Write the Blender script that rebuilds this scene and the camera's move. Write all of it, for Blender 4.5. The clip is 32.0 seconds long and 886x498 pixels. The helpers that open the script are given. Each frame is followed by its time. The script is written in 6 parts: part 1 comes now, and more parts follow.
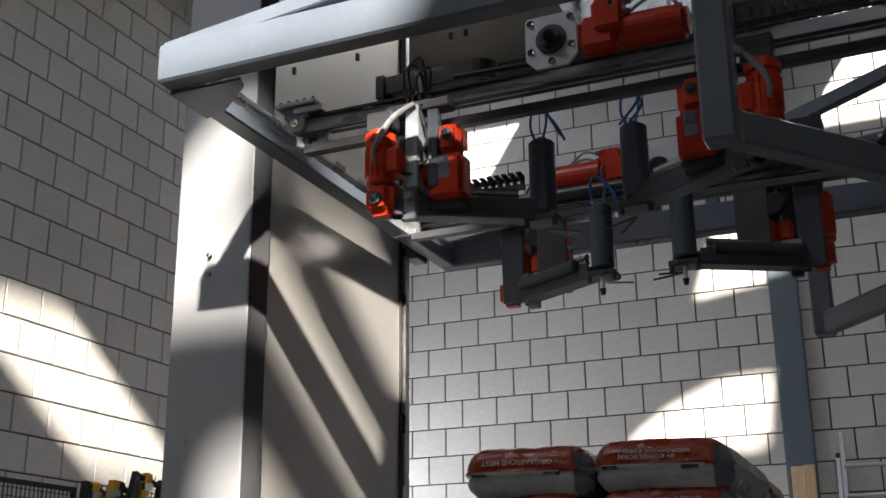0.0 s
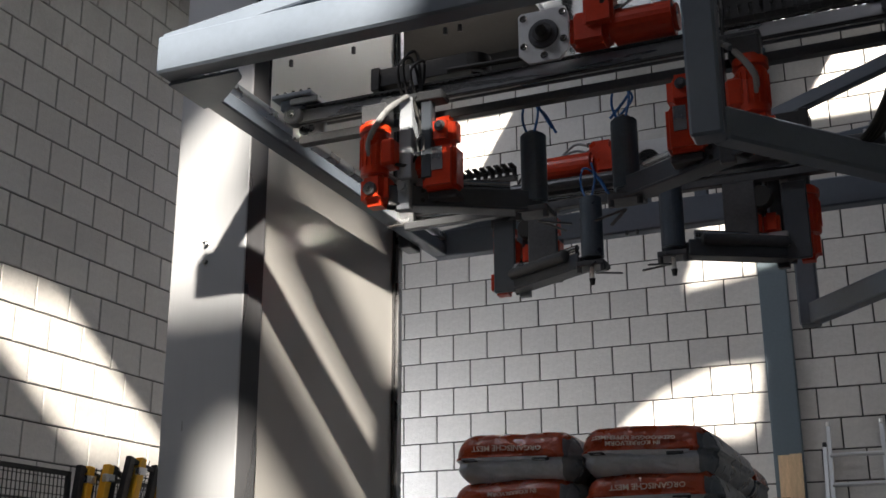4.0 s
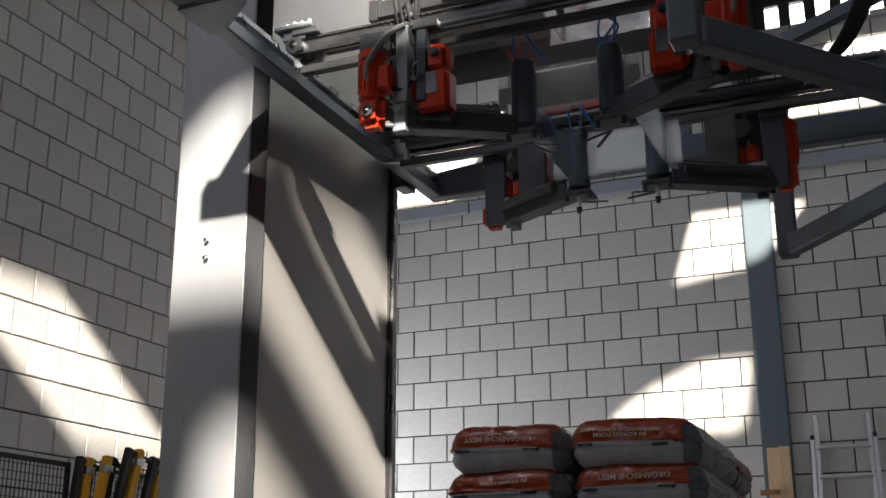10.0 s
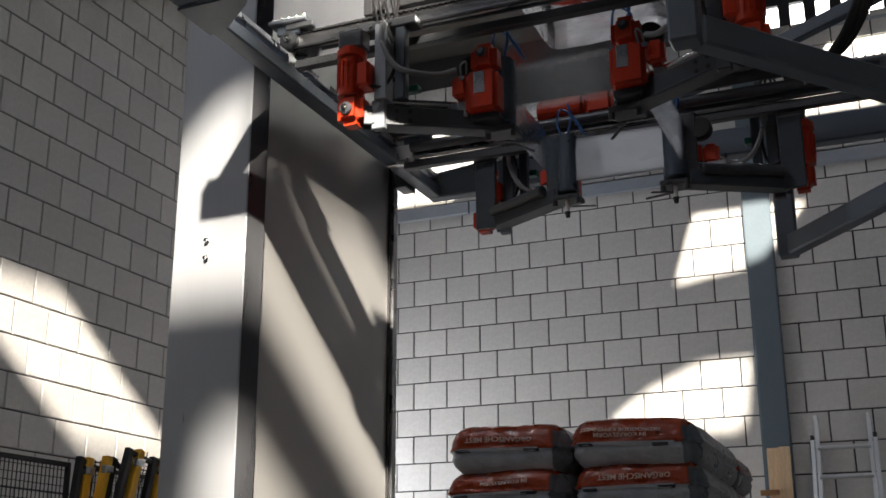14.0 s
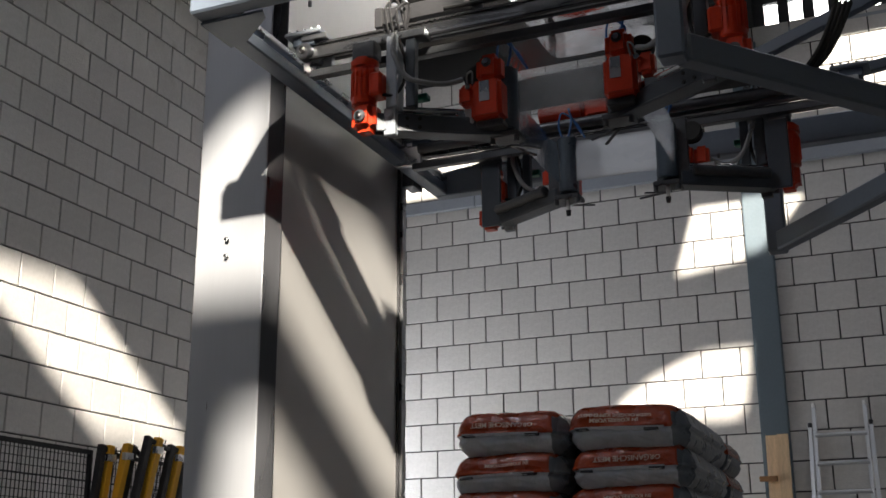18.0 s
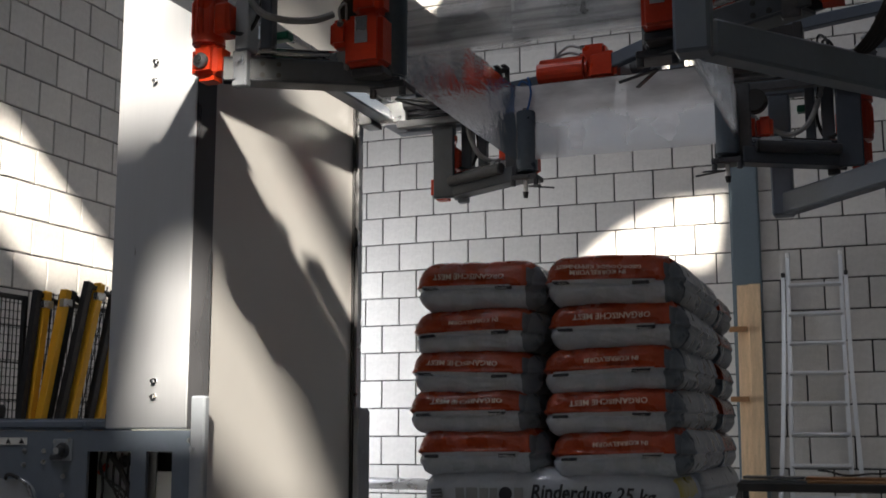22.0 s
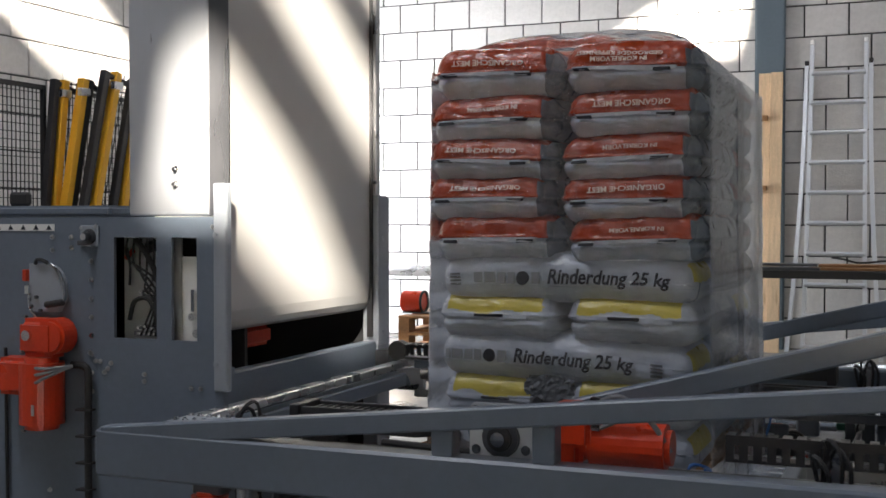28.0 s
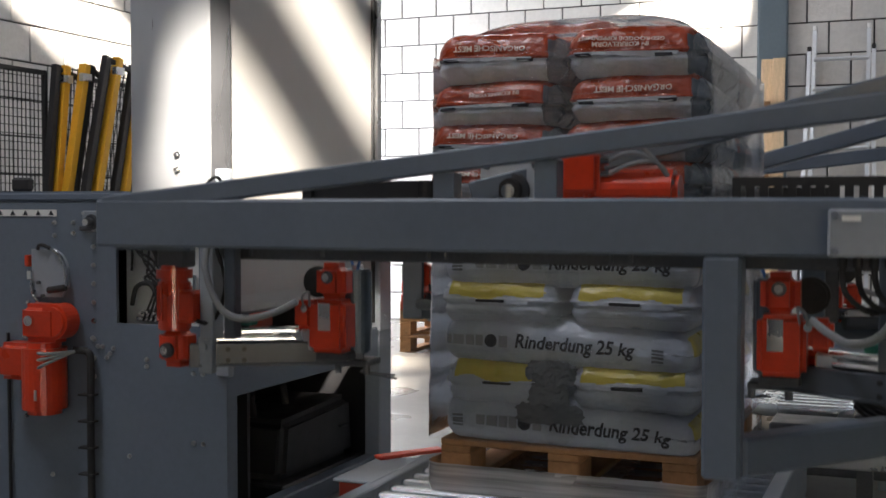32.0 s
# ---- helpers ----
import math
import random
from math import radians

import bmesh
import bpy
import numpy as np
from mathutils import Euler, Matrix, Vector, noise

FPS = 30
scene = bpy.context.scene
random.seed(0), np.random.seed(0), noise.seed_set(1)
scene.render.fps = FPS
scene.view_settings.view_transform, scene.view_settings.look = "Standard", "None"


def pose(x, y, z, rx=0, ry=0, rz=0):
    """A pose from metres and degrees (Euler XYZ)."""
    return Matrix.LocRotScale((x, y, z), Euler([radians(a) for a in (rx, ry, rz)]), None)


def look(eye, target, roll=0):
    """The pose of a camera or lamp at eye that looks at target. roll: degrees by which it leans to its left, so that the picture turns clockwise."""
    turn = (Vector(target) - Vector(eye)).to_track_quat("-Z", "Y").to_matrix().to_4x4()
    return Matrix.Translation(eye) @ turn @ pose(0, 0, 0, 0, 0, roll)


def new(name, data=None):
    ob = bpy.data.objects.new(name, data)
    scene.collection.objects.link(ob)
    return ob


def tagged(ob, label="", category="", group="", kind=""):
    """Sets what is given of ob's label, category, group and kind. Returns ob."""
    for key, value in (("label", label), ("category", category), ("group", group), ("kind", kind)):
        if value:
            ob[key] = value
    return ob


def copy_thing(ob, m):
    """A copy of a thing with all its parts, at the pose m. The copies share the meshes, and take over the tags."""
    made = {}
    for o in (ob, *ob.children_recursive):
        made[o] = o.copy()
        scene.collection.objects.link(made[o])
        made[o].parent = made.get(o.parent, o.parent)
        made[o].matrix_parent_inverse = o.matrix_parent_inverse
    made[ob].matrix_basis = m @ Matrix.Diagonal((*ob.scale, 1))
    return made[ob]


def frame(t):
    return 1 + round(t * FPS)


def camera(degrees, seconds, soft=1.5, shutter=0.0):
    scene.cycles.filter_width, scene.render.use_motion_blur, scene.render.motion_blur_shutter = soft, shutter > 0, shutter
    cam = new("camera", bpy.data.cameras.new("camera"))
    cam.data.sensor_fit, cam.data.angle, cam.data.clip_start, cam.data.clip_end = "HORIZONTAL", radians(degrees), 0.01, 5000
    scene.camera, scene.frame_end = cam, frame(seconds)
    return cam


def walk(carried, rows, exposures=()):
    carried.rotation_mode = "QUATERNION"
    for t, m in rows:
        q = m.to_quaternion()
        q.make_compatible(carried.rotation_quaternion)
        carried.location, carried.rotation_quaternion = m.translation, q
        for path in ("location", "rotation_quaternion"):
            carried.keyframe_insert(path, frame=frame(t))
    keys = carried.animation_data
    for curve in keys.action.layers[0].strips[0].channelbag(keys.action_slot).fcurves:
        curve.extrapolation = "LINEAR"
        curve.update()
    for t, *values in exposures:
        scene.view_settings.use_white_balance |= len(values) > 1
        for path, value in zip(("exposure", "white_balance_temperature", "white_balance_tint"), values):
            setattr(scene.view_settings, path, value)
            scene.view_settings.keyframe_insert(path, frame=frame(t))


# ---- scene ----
# ---------------------------------------------------------------- camera
cam = camera(41.67, 32.0, soft=1.6, shutter=0.4)
PATH = [
    (0, (1.241, -11.717, 1.232), (0.4798, -9.9738, 1.8489), -0.52),
    (1, (1.241, -11.717, 1.232), (0.4792, -9.9732, 1.8465), -0.41),
    (2, (1.241, -11.717, 1.232), (0.4794, -9.9724, 1.8444), -0.39),
    (2.5, (1.248, -11.735, 1.228), (0.4890, -9.9876, 1.8363), -0.36),
    (3.1, (1.257, -11.756, 1.222), (0.5007, -10.0061, 1.8264), -0.31),
    (3.8, (1.267, -11.782, 1.216), (0.5145, -10.0285, 1.8148), -0.25),
    (4.5, (1.277, -11.808, 1.210), (0.5280, -10.0514, 1.8035), -0.20),
    (5, (1.285, -11.831, 1.205), (0.5398, -10.0706, 1.7941), -0.19),
    (5.5, (1.290, -11.845, 1.202), (0.5482, -10.0826, 1.7883), -0.16),
    (6, (1.297, -11.863, 1.198), (0.5566, -10.0996, 1.7833), -0.11),
    (7, (1.297, -11.863, 1.198), (0.5569, -10.0992, 1.7823), -0.17),
    (8, (1.297, -11.863, 1.198), (0.5573, -10.0995, 1.7836), -0.12),
    (9, (1.314, -11.905, 1.190), (0.5724, -10.1422, 1.7759), -0.21),
    (10, (1.317, -11.910, 1.191), (0.5749, -10.1482, 1.7768), -0.20),
    (12, (1.317, -11.910, 1.191), (0.5747, -10.1483, 1.7768), -0.21),
    (14, (1.317, -11.910, 1.191), (0.5748, -10.1484, 1.7771), -0.20),
    (14.5, (1.317, -11.910, 1.191), (0.5748, -10.1484, 1.7772), -0.20),
    (15, (1.343, -11.975, 1.178), (0.5974, -10.2134, 1.7601), -0.22),
    (15.5, (1.370, -12.043, 1.163), (0.6218, -10.2812, 1.7423), -0.24),
    (16, (1.399, -12.108, 1.151), (0.6469, -10.3460, 1.7262), -0.27),
    (16.5, (1.428, -12.178, 1.137), (0.6729, -10.4164, 1.7086), -0.30),
    (17, (1.428, -12.178, 1.137), (0.6733, -10.4152, 1.7053), -0.27),
    (18, (1.428, -12.178, 1.137), (0.6738, -10.4155, 1.7069), -0.29),
    (19, (1.429, -12.178, 1.137), (0.6745, -10.4144, 1.7018), -0.31),
    (19.5, (1.430, -12.179, 1.137), (0.6755, -10.4133, 1.6973), -0.36),
    (20, (1.430, -12.181, 1.137), (0.6751, -10.4140, 1.6923), -0.25),
    (20.2, (1.430, -12.186, 1.139), (0.6741, -10.4163, 1.6842), -0.25),
    (20.5, (1.431, -12.187, 1.139), (0.6733, -10.4147, 1.6716), -0.27),
    (20.8, (1.423, -12.174, 1.137), (0.6711, -10.3895, 1.6363), -0.33),
    (21, (1.416, -12.169, 1.151), (0.6683, -10.3750, 1.6237), -0.39),
    (21.2, (1.331, -11.949, 1.191), (0.5957, -10.1424, 1.6316), -0.28),
    (21.35, (1.272, -11.796, 1.215), (0.5464, -9.9796, 1.6305), -0.19),
    (21.5, (1.219, -11.652, 1.237), (0.5032, -9.8255, 1.6250), -0.09),
    (21.7, (1.219, -11.653, 1.236), (0.5010, -9.8207, 1.5942), -0.07),
    (22, (1.219, -11.652, 1.235), (0.4984, -9.8124, 1.5474), -0.03),
    (22.5, (1.221, -11.655, 1.234), (0.4900, -9.8090, 1.4726), -0.01),
    (23, (1.225, -11.661, 1.234), (0.4832, -9.8111, 1.4000), 0.07),
    (23.5, (1.225, -11.662, 1.232), (0.4761, -9.8098, 1.3301), 0.02),
    (24, (1.223, -11.661, 1.230), (0.4685, -9.8089, 1.2616), 0.06),
    (24.3, (1.223, -11.666, 1.228), (0.4671, -9.8139, 1.2315), 0.03),
    (24.5, (1.223, -11.666, 1.228), (0.4659, -9.8150, 1.2120), 0.01),
    (24.7, (1.223, -11.667, 1.228), (0.4656, -9.8162, 1.2027), 0.04),
    (25, (1.223, -11.666, 1.227), (0.4640, -9.8164, 1.1882), 0.07),
    (25.5, (1.223, -11.666, 1.226), (0.4633, -9.8160, 1.1845), 0.17),
    (26, (1.223, -11.665, 1.225), (0.4639, -9.8158, 1.1837), 0.04),
    (26.5, (1.224, -11.666, 1.224), (0.4648, -9.8161, 1.1822), 0.00),
    (27.5, (1.223, -11.664, 1.224), (0.4642, -9.8140, 1.1792), 0.00),
    (28.5, (1.221, -11.662, 1.225), (0.4632, -9.8120, 1.1778), 0.00),
    (29, (1.221, -11.662, 1.225), (0.4628, -9.8125, 1.1723), 0.04),
    (29.5, (1.222, -11.663, 1.224), (0.4624, -9.8140, 1.1689), 0.02),
    (30, (1.222, -11.663, 1.224), (0.4624, -9.8142, 1.1662), 0.02),
    (30.5, (1.222, -11.663, 1.224), (0.4625, -9.8142, 1.1620), 0.04),
    (31, (1.223, -11.665, 1.224), (0.4625, -9.8160, 1.1597), 0.00),
    (31.5, (1.224, -11.668, 1.223), (0.4630, -9.8195, 1.1559), -0.04),
    (32, (1.223, -11.667, 1.224), (0.4623, -9.8185, 1.1545), 0.04),
]
EXPOSURES = [(0, 2.2), (8, 2.2), (10.0, 2.1), (20.0, 2.1), (22.0, 2.2), (23.0, 2.5), (23.6, 3.0), (24.2, 3.6), (25.2, 4.55), (26.0, 4.7), (26.6, 4.0), (28.5, 3.45), (31.0, 3.25), (32, 3.4)]
SKY, SUNS, FRONT_FILL, SIDE = 0.05, 4.3, 0.6, 33.0
ROOF_Z = 7.6
# rooflight openings as plan outlines, unseen; traced back from the sun patches
HOLES = [[(-2.95, -11.37), (-2.05, -11.37), (-2.05, -9.80), (-2.95, -9.80)],
         [(1.08, -4.69), (1.90, -4.50), (2.02, -3.50), (0.80, -3.50)],
         [(1.20, -6.93), (2.68, -6.93), (2.32, -5.84), (1.82, -5.87), (1.44, -6.22), (1.28, -6.52)],
         [(1.50, -15.78), (2.95, -15.78), (2.95, -15.13), (1.50, -15.13)],
         [(2.00, -14.72), (2.70, -14.72), (2.40, -13.90), (1.95, -13.90)],
         [(2.84, -17.35), (3.40, -17.35), (3.40, -16.90), (2.85, -16.35), (2.50, -16.4)],
         [(-3.30, -2.80), (-2.30, -2.80), (-2.30, -1.20), (-3.30, -1.20)],
         [(1.2, -2.25), (2.2, -2.25), (2.2, -1.0), (1.2, -1.0)],
         [(1.42, -15.13), (1.95, -15.13), (1.95, -14.95), (1.70, -14.38), (1.56, -14.46)]]
BOUNDS = [(min(x for x, y in q), max(x for x, y in q), min(y for x, y in q), max(y for x, y in q)) for q in HOLES]
ROOFL = [19.0, 5.5, 0.0, 3.0, 0.0, 0.0, 3.0, 0.0, 0.0]
walk(cam, [(t, look(e, g, r)) for t, e, g, r in PATH], EXPOSURES)

# ---------------------------------------------------------------- light
SUN_WAY = Vector((-0.453, 1.0, -0.69)).normalized()
world = bpy.data.worlds.new("sky")
scene.world = world
world.use_nodes = True
wn = world.node_tree
sky = wn.nodes.new("ShaderNodeTexSky")
sky.sky_type, sky.sun_disc = "NISHITA", False
sky.sun_elevation, sky.sun_rotation = radians(32.2), math.atan2(0.453, -1.0)
wn.links.new(sky.outputs[0], wn.nodes["Background"].inputs[0])
wn.nodes["Background"].inputs[1].default_value = SKY
sun = new("sun", bpy.data.lights.new("sun", "SUN"))
sun.data.energy, sun.data.angle, sun.data.color = SUNS, radians(1.4), (1.0, 0.90, 0.77)
sun.matrix_world = look((0, -30, 20), Vector((0, -30, 20)) + SUN_WAY)


def window_light(name, eye, target, sx, sy, watts, colour):
    ob = new(name, bpy.data.lights.new(name, "AREA"))
    ob.data.shape, ob.data.size, ob.data.size_y, ob.data.energy, ob.data.color = "RECTANGLE", sx, sy, watts, colour
    ob.matrix_world = look(eye, target)
    return ob


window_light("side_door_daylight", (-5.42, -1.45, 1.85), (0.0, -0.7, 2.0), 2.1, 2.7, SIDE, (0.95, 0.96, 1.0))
# added fill lamp behind the camera, in an invented opening
window_light("gate_daylight", (5.6, -19.9, 1.5), (1.0, -8, 1.8), 1.9, 2.8, FRONT_FILL, (0.66, 0.83, 1.0))
for h, watts in zip(BOUNDS, ROOFL):
    if watts:
        cx, cy = (h[0] + h[1]) / 2, (h[2] + h[3]) / 2
        window_light("rooflight_daylight", (cx, cy, ROOF_Z - 0.02), (cx, cy, 0.0), h[1] - h[0], h[3] - h[2], watts, (0.93, 0.935, 1.0))

# ---------------------------------------------------------------- helpers


def socket(node, key, value):
    node.inputs[key].default_value = value


def material(name, base, rough=0.5, metal=0.0, vary=0.12, scale=6.0, bump=0.0, bscale=60.0, stretch=(1, 1, 1), rvary=0.1,
             per=0.0, coat=0.0, spec=0.5, stain=None, island=0.0):
    """Principled surface with variation at two scales, relief, and optional stains."""
    m = bpy.data.materials.new(name)
    m.use_nodes = True
    nt, bs = m.node_tree, m.node_tree.nodes["Principled BSDF"]
    tc = nt.nodes.new("ShaderNodeTexCoord")
    mp = nt.nodes.new("ShaderNodeMapping")
    mp.inputs["Scale"].default_value = stretch
    nt.links.new(tc.outputs["Object"], mp.inputs["Vector"])
    n1, n2 = nt.nodes.new("ShaderNodeTexNoise"), nt.nodes.new("ShaderNodeTexNoise")
    for n, sc, de in ((n1, scale, 4.0), (n2, scale * 9, 3.0)):
        socket(n, "Scale", sc)
        socket(n, "Detail", de)
        nt.links.new(mp.outputs[0], n.inputs["Vector"])
    add = nt.nodes.new("ShaderNodeMath")
    add.operation = "ADD"
    nt.links.new(n1.outputs["Fac"], add.inputs[0])
    nt.links.new(n2.outputs["Fac"], add.inputs[1])
    rng = nt.nodes.new("ShaderNodeMapRange")
    socket(rng, "From Min", 0.6)
    socket(rng, "From Max", 1.4)
    socket(rng, "To Min", 1.0 - vary)
    socket(rng, "To Max", 1.0 + vary)
    nt.links.new(add.outputs[0], rng.inputs["Value"])
    value = rng.outputs[0]
    if per or island:
        src = nt.nodes.new("ShaderNodeObjectInfo" if per else "ShaderNodeNewGeometry")
        r2 = nt.nodes.new("ShaderNodeMapRange")
        amount = per or island
        socket(r2, "To Min", 1.0 - amount)
        socket(r2, "To Max", 1.0 + amount)
        nt.links.new(src.outputs["Random" if per else "Random Per Island"], r2.inputs["Value"])
        mul = nt.nodes.new("ShaderNodeMath")
        mul.operation = "MULTIPLY"
        nt.links.new(value, mul.inputs[0])
        nt.links.new(r2.outputs[0], mul.inputs[1])
        value = mul.outputs[0]
    tint = nt.nodes.new("ShaderNodeMix")
    tint.data_type, tint.blend_type = "RGBA", "MULTIPLY"
    socket(tint, 0, 1.0)
    tint.inputs[6].default_value = (*base, 1)
    nt.links.new(value, tint.inputs[7])
    colour = tint.outputs[2]
    if stain:
        n3 = nt.nodes.new("ShaderNodeTexNoise")
        socket(n3, "Scale", stain[1])
        socket(n3, "Detail", 6.0)
        nt.links.new(mp.outputs[0], n3.inputs["Vector"])
        ramp = nt.nodes.new("ShaderNodeMapRange")
        socket(ramp, "From Min", stain[2])
        socket(ramp, "From Max", stain[2] + 0.12)
        nt.links.new(n3.outputs["Fac"], ramp.inputs["Value"])
        mix = nt.nodes.new("ShaderNodeMix")
        mix.data_type = "RGBA"
        nt.links.new(ramp.outputs[0], mix.inputs[0])
        nt.links.new(colour, mix.inputs[6])
        mix.inputs[7].default_value = (*stain[0], 1)
        colour = mix.outputs[2]
    nt.links.new(colour, bs.inputs["Base Color"])
    rr = nt.nodes.new("ShaderNodeMapRange")
    socket(rr, "From Min", 0.3)
    socket(rr, "From Max", 0.7)
    socket(rr, "To Min", max(0.02, rough - rvary))
    socket(rr, "To Max", min(1.0, rough + rvary))
    nt.links.new(n1.outputs["Fac"], rr.inputs["Value"])
    nt.links.new(rr.outputs[0], bs.inputs["Roughness"])
    socket(bs, "Metallic", metal)
    socket(bs, "Specular IOR Level", spec)
    socket(bs, "Coat Weight", coat)
    if bump:
        nb = nt.nodes.new("ShaderNodeTexNoise")
        socket(nb, "Scale", bscale)
        socket(nb, "Detail", 5.0)
        nt.links.new(mp.outputs[0], nb.inputs["Vector"])
        bp = nt.nodes.new("ShaderNodeBump")
        socket(bp, "Strength", bump)
        socket(bp, "Distance", 0.01)
        nt.links.new(nb.outputs["Fac"], bp.inputs["Height"])
        nt.links.new(bp.outputs[0], bs.inputs["Normal"])
    return m


def film_material(name, haze, rough, tone=(0.9, 0.92, 0.95), scale=9.0, stretch=(1, 1, 1), wrinkle=0.7, lo=0.35, hi=1.7, ior=1.45):
    """Clear polyethylene: mostly see-through, with milky streaks and sharp gloss."""
    m = bpy.data.materials.new(name)
    m.use_nodes = True
    nt = m.node_tree
    bs = nt.nodes["Principled BSDF"]
    socket(bs, "Base Color", (*tone, 1))
    socket(bs, "Roughness", rough)
    socket(bs, "Specular IOR Level", 0.6)
    clear = nt.nodes.new("ShaderNodeBsdfTransparent")
    socket(clear, "Color", (0.99, 0.991, 0.992, 1))
    mix = nt.nodes.new("ShaderNodeMixShader")
    tc, mp, nz = nt.nodes.new("ShaderNodeTexCoord"), nt.nodes.new("ShaderNodeMapping"), nt.nodes.new("ShaderNodeTexNoise")
    mp.inputs["Scale"].default_value = stretch
    socket(nz, "Scale", scale)
    socket(nz, "Detail", 5.0)
    nt.links.new(tc.outputs["Object"], mp.inputs["Vector"])
    nt.links.new(mp.outputs[0], nz.inputs["Vector"])
    rr = nt.nodes.new("ShaderNodeMapRange")
    socket(rr, "From Min", 0.35)
    socket(rr, "From Max", 0.7)
    socket(rr, "To Min", haze * lo)
    socket(rr, "To Max", min(1.0, haze * hi))
    nt.links.new(nz.outputs["Fac"], rr.inputs["Value"])
    bp = nt.nodes.new("ShaderNodeBump")
    socket(bp, "Strength", 0.5)
    socket(bp, "Distance", 0.02)
    nt.links.new(nz.outputs["Fac"], bp.inputs["Height"])
    nt.links.new(bp.outputs[0], bs.inputs["Normal"])
    nt.links.new(rr.outputs[0], mix.inputs[0])
    nt.links.new(clear.outputs[0], mix.inputs[1])
    milk, body = nt.nodes.new("ShaderNodeBsdfTranslucent"), nt.nodes.new("ShaderNodeMixShader")
    socket(milk, "Color", (*tone, 1))
    socket(body, 0, 0.5)
    nt.links.new(bs.outputs[0], body.inputs[1])
    nt.links.new(milk.outputs[0], body.inputs[2])
    nt.links.new(body.outputs[0], mix.inputs[2])
    gloss, fr, top = nt.nodes.new("ShaderNodeBsdfGlossy"), nt.nodes.new("ShaderNodeFresnel"), nt.nodes.new("ShaderNodeMixShader")
    socket(gloss, "Roughness", rough * 0.7)
    socket(fr, "IOR", ior)
    n2, b2 = nt.nodes.new("ShaderNodeTexNoise"), nt.nodes.new("ShaderNodeBump")
    socket(n2, "Scale", 22.0)
    socket(n2, "Detail", 3.0)
    socket(b2, "Strength", wrinkle)
    socket(b2, "Distance", 0.012)
    nt.links.new(mp.outputs[0], n2.inputs["Vector"])
    nt.links.new(n2.outputs["Fac"], b2.inputs["Height"])
    for n in (gloss, fr):
        nt.links.new(b2.outputs[0], n.inputs["Normal"])
    nt.links.new(fr.outputs[0], top.inputs[0])
    nt.links.new(mix.outputs[0], top.inputs[1])
    nt.links.new(gloss.outputs[0], top.inputs[2])
    nt.links.new(top.outputs[0], nt.nodes["Material Output"].inputs["Surface"])
    return m


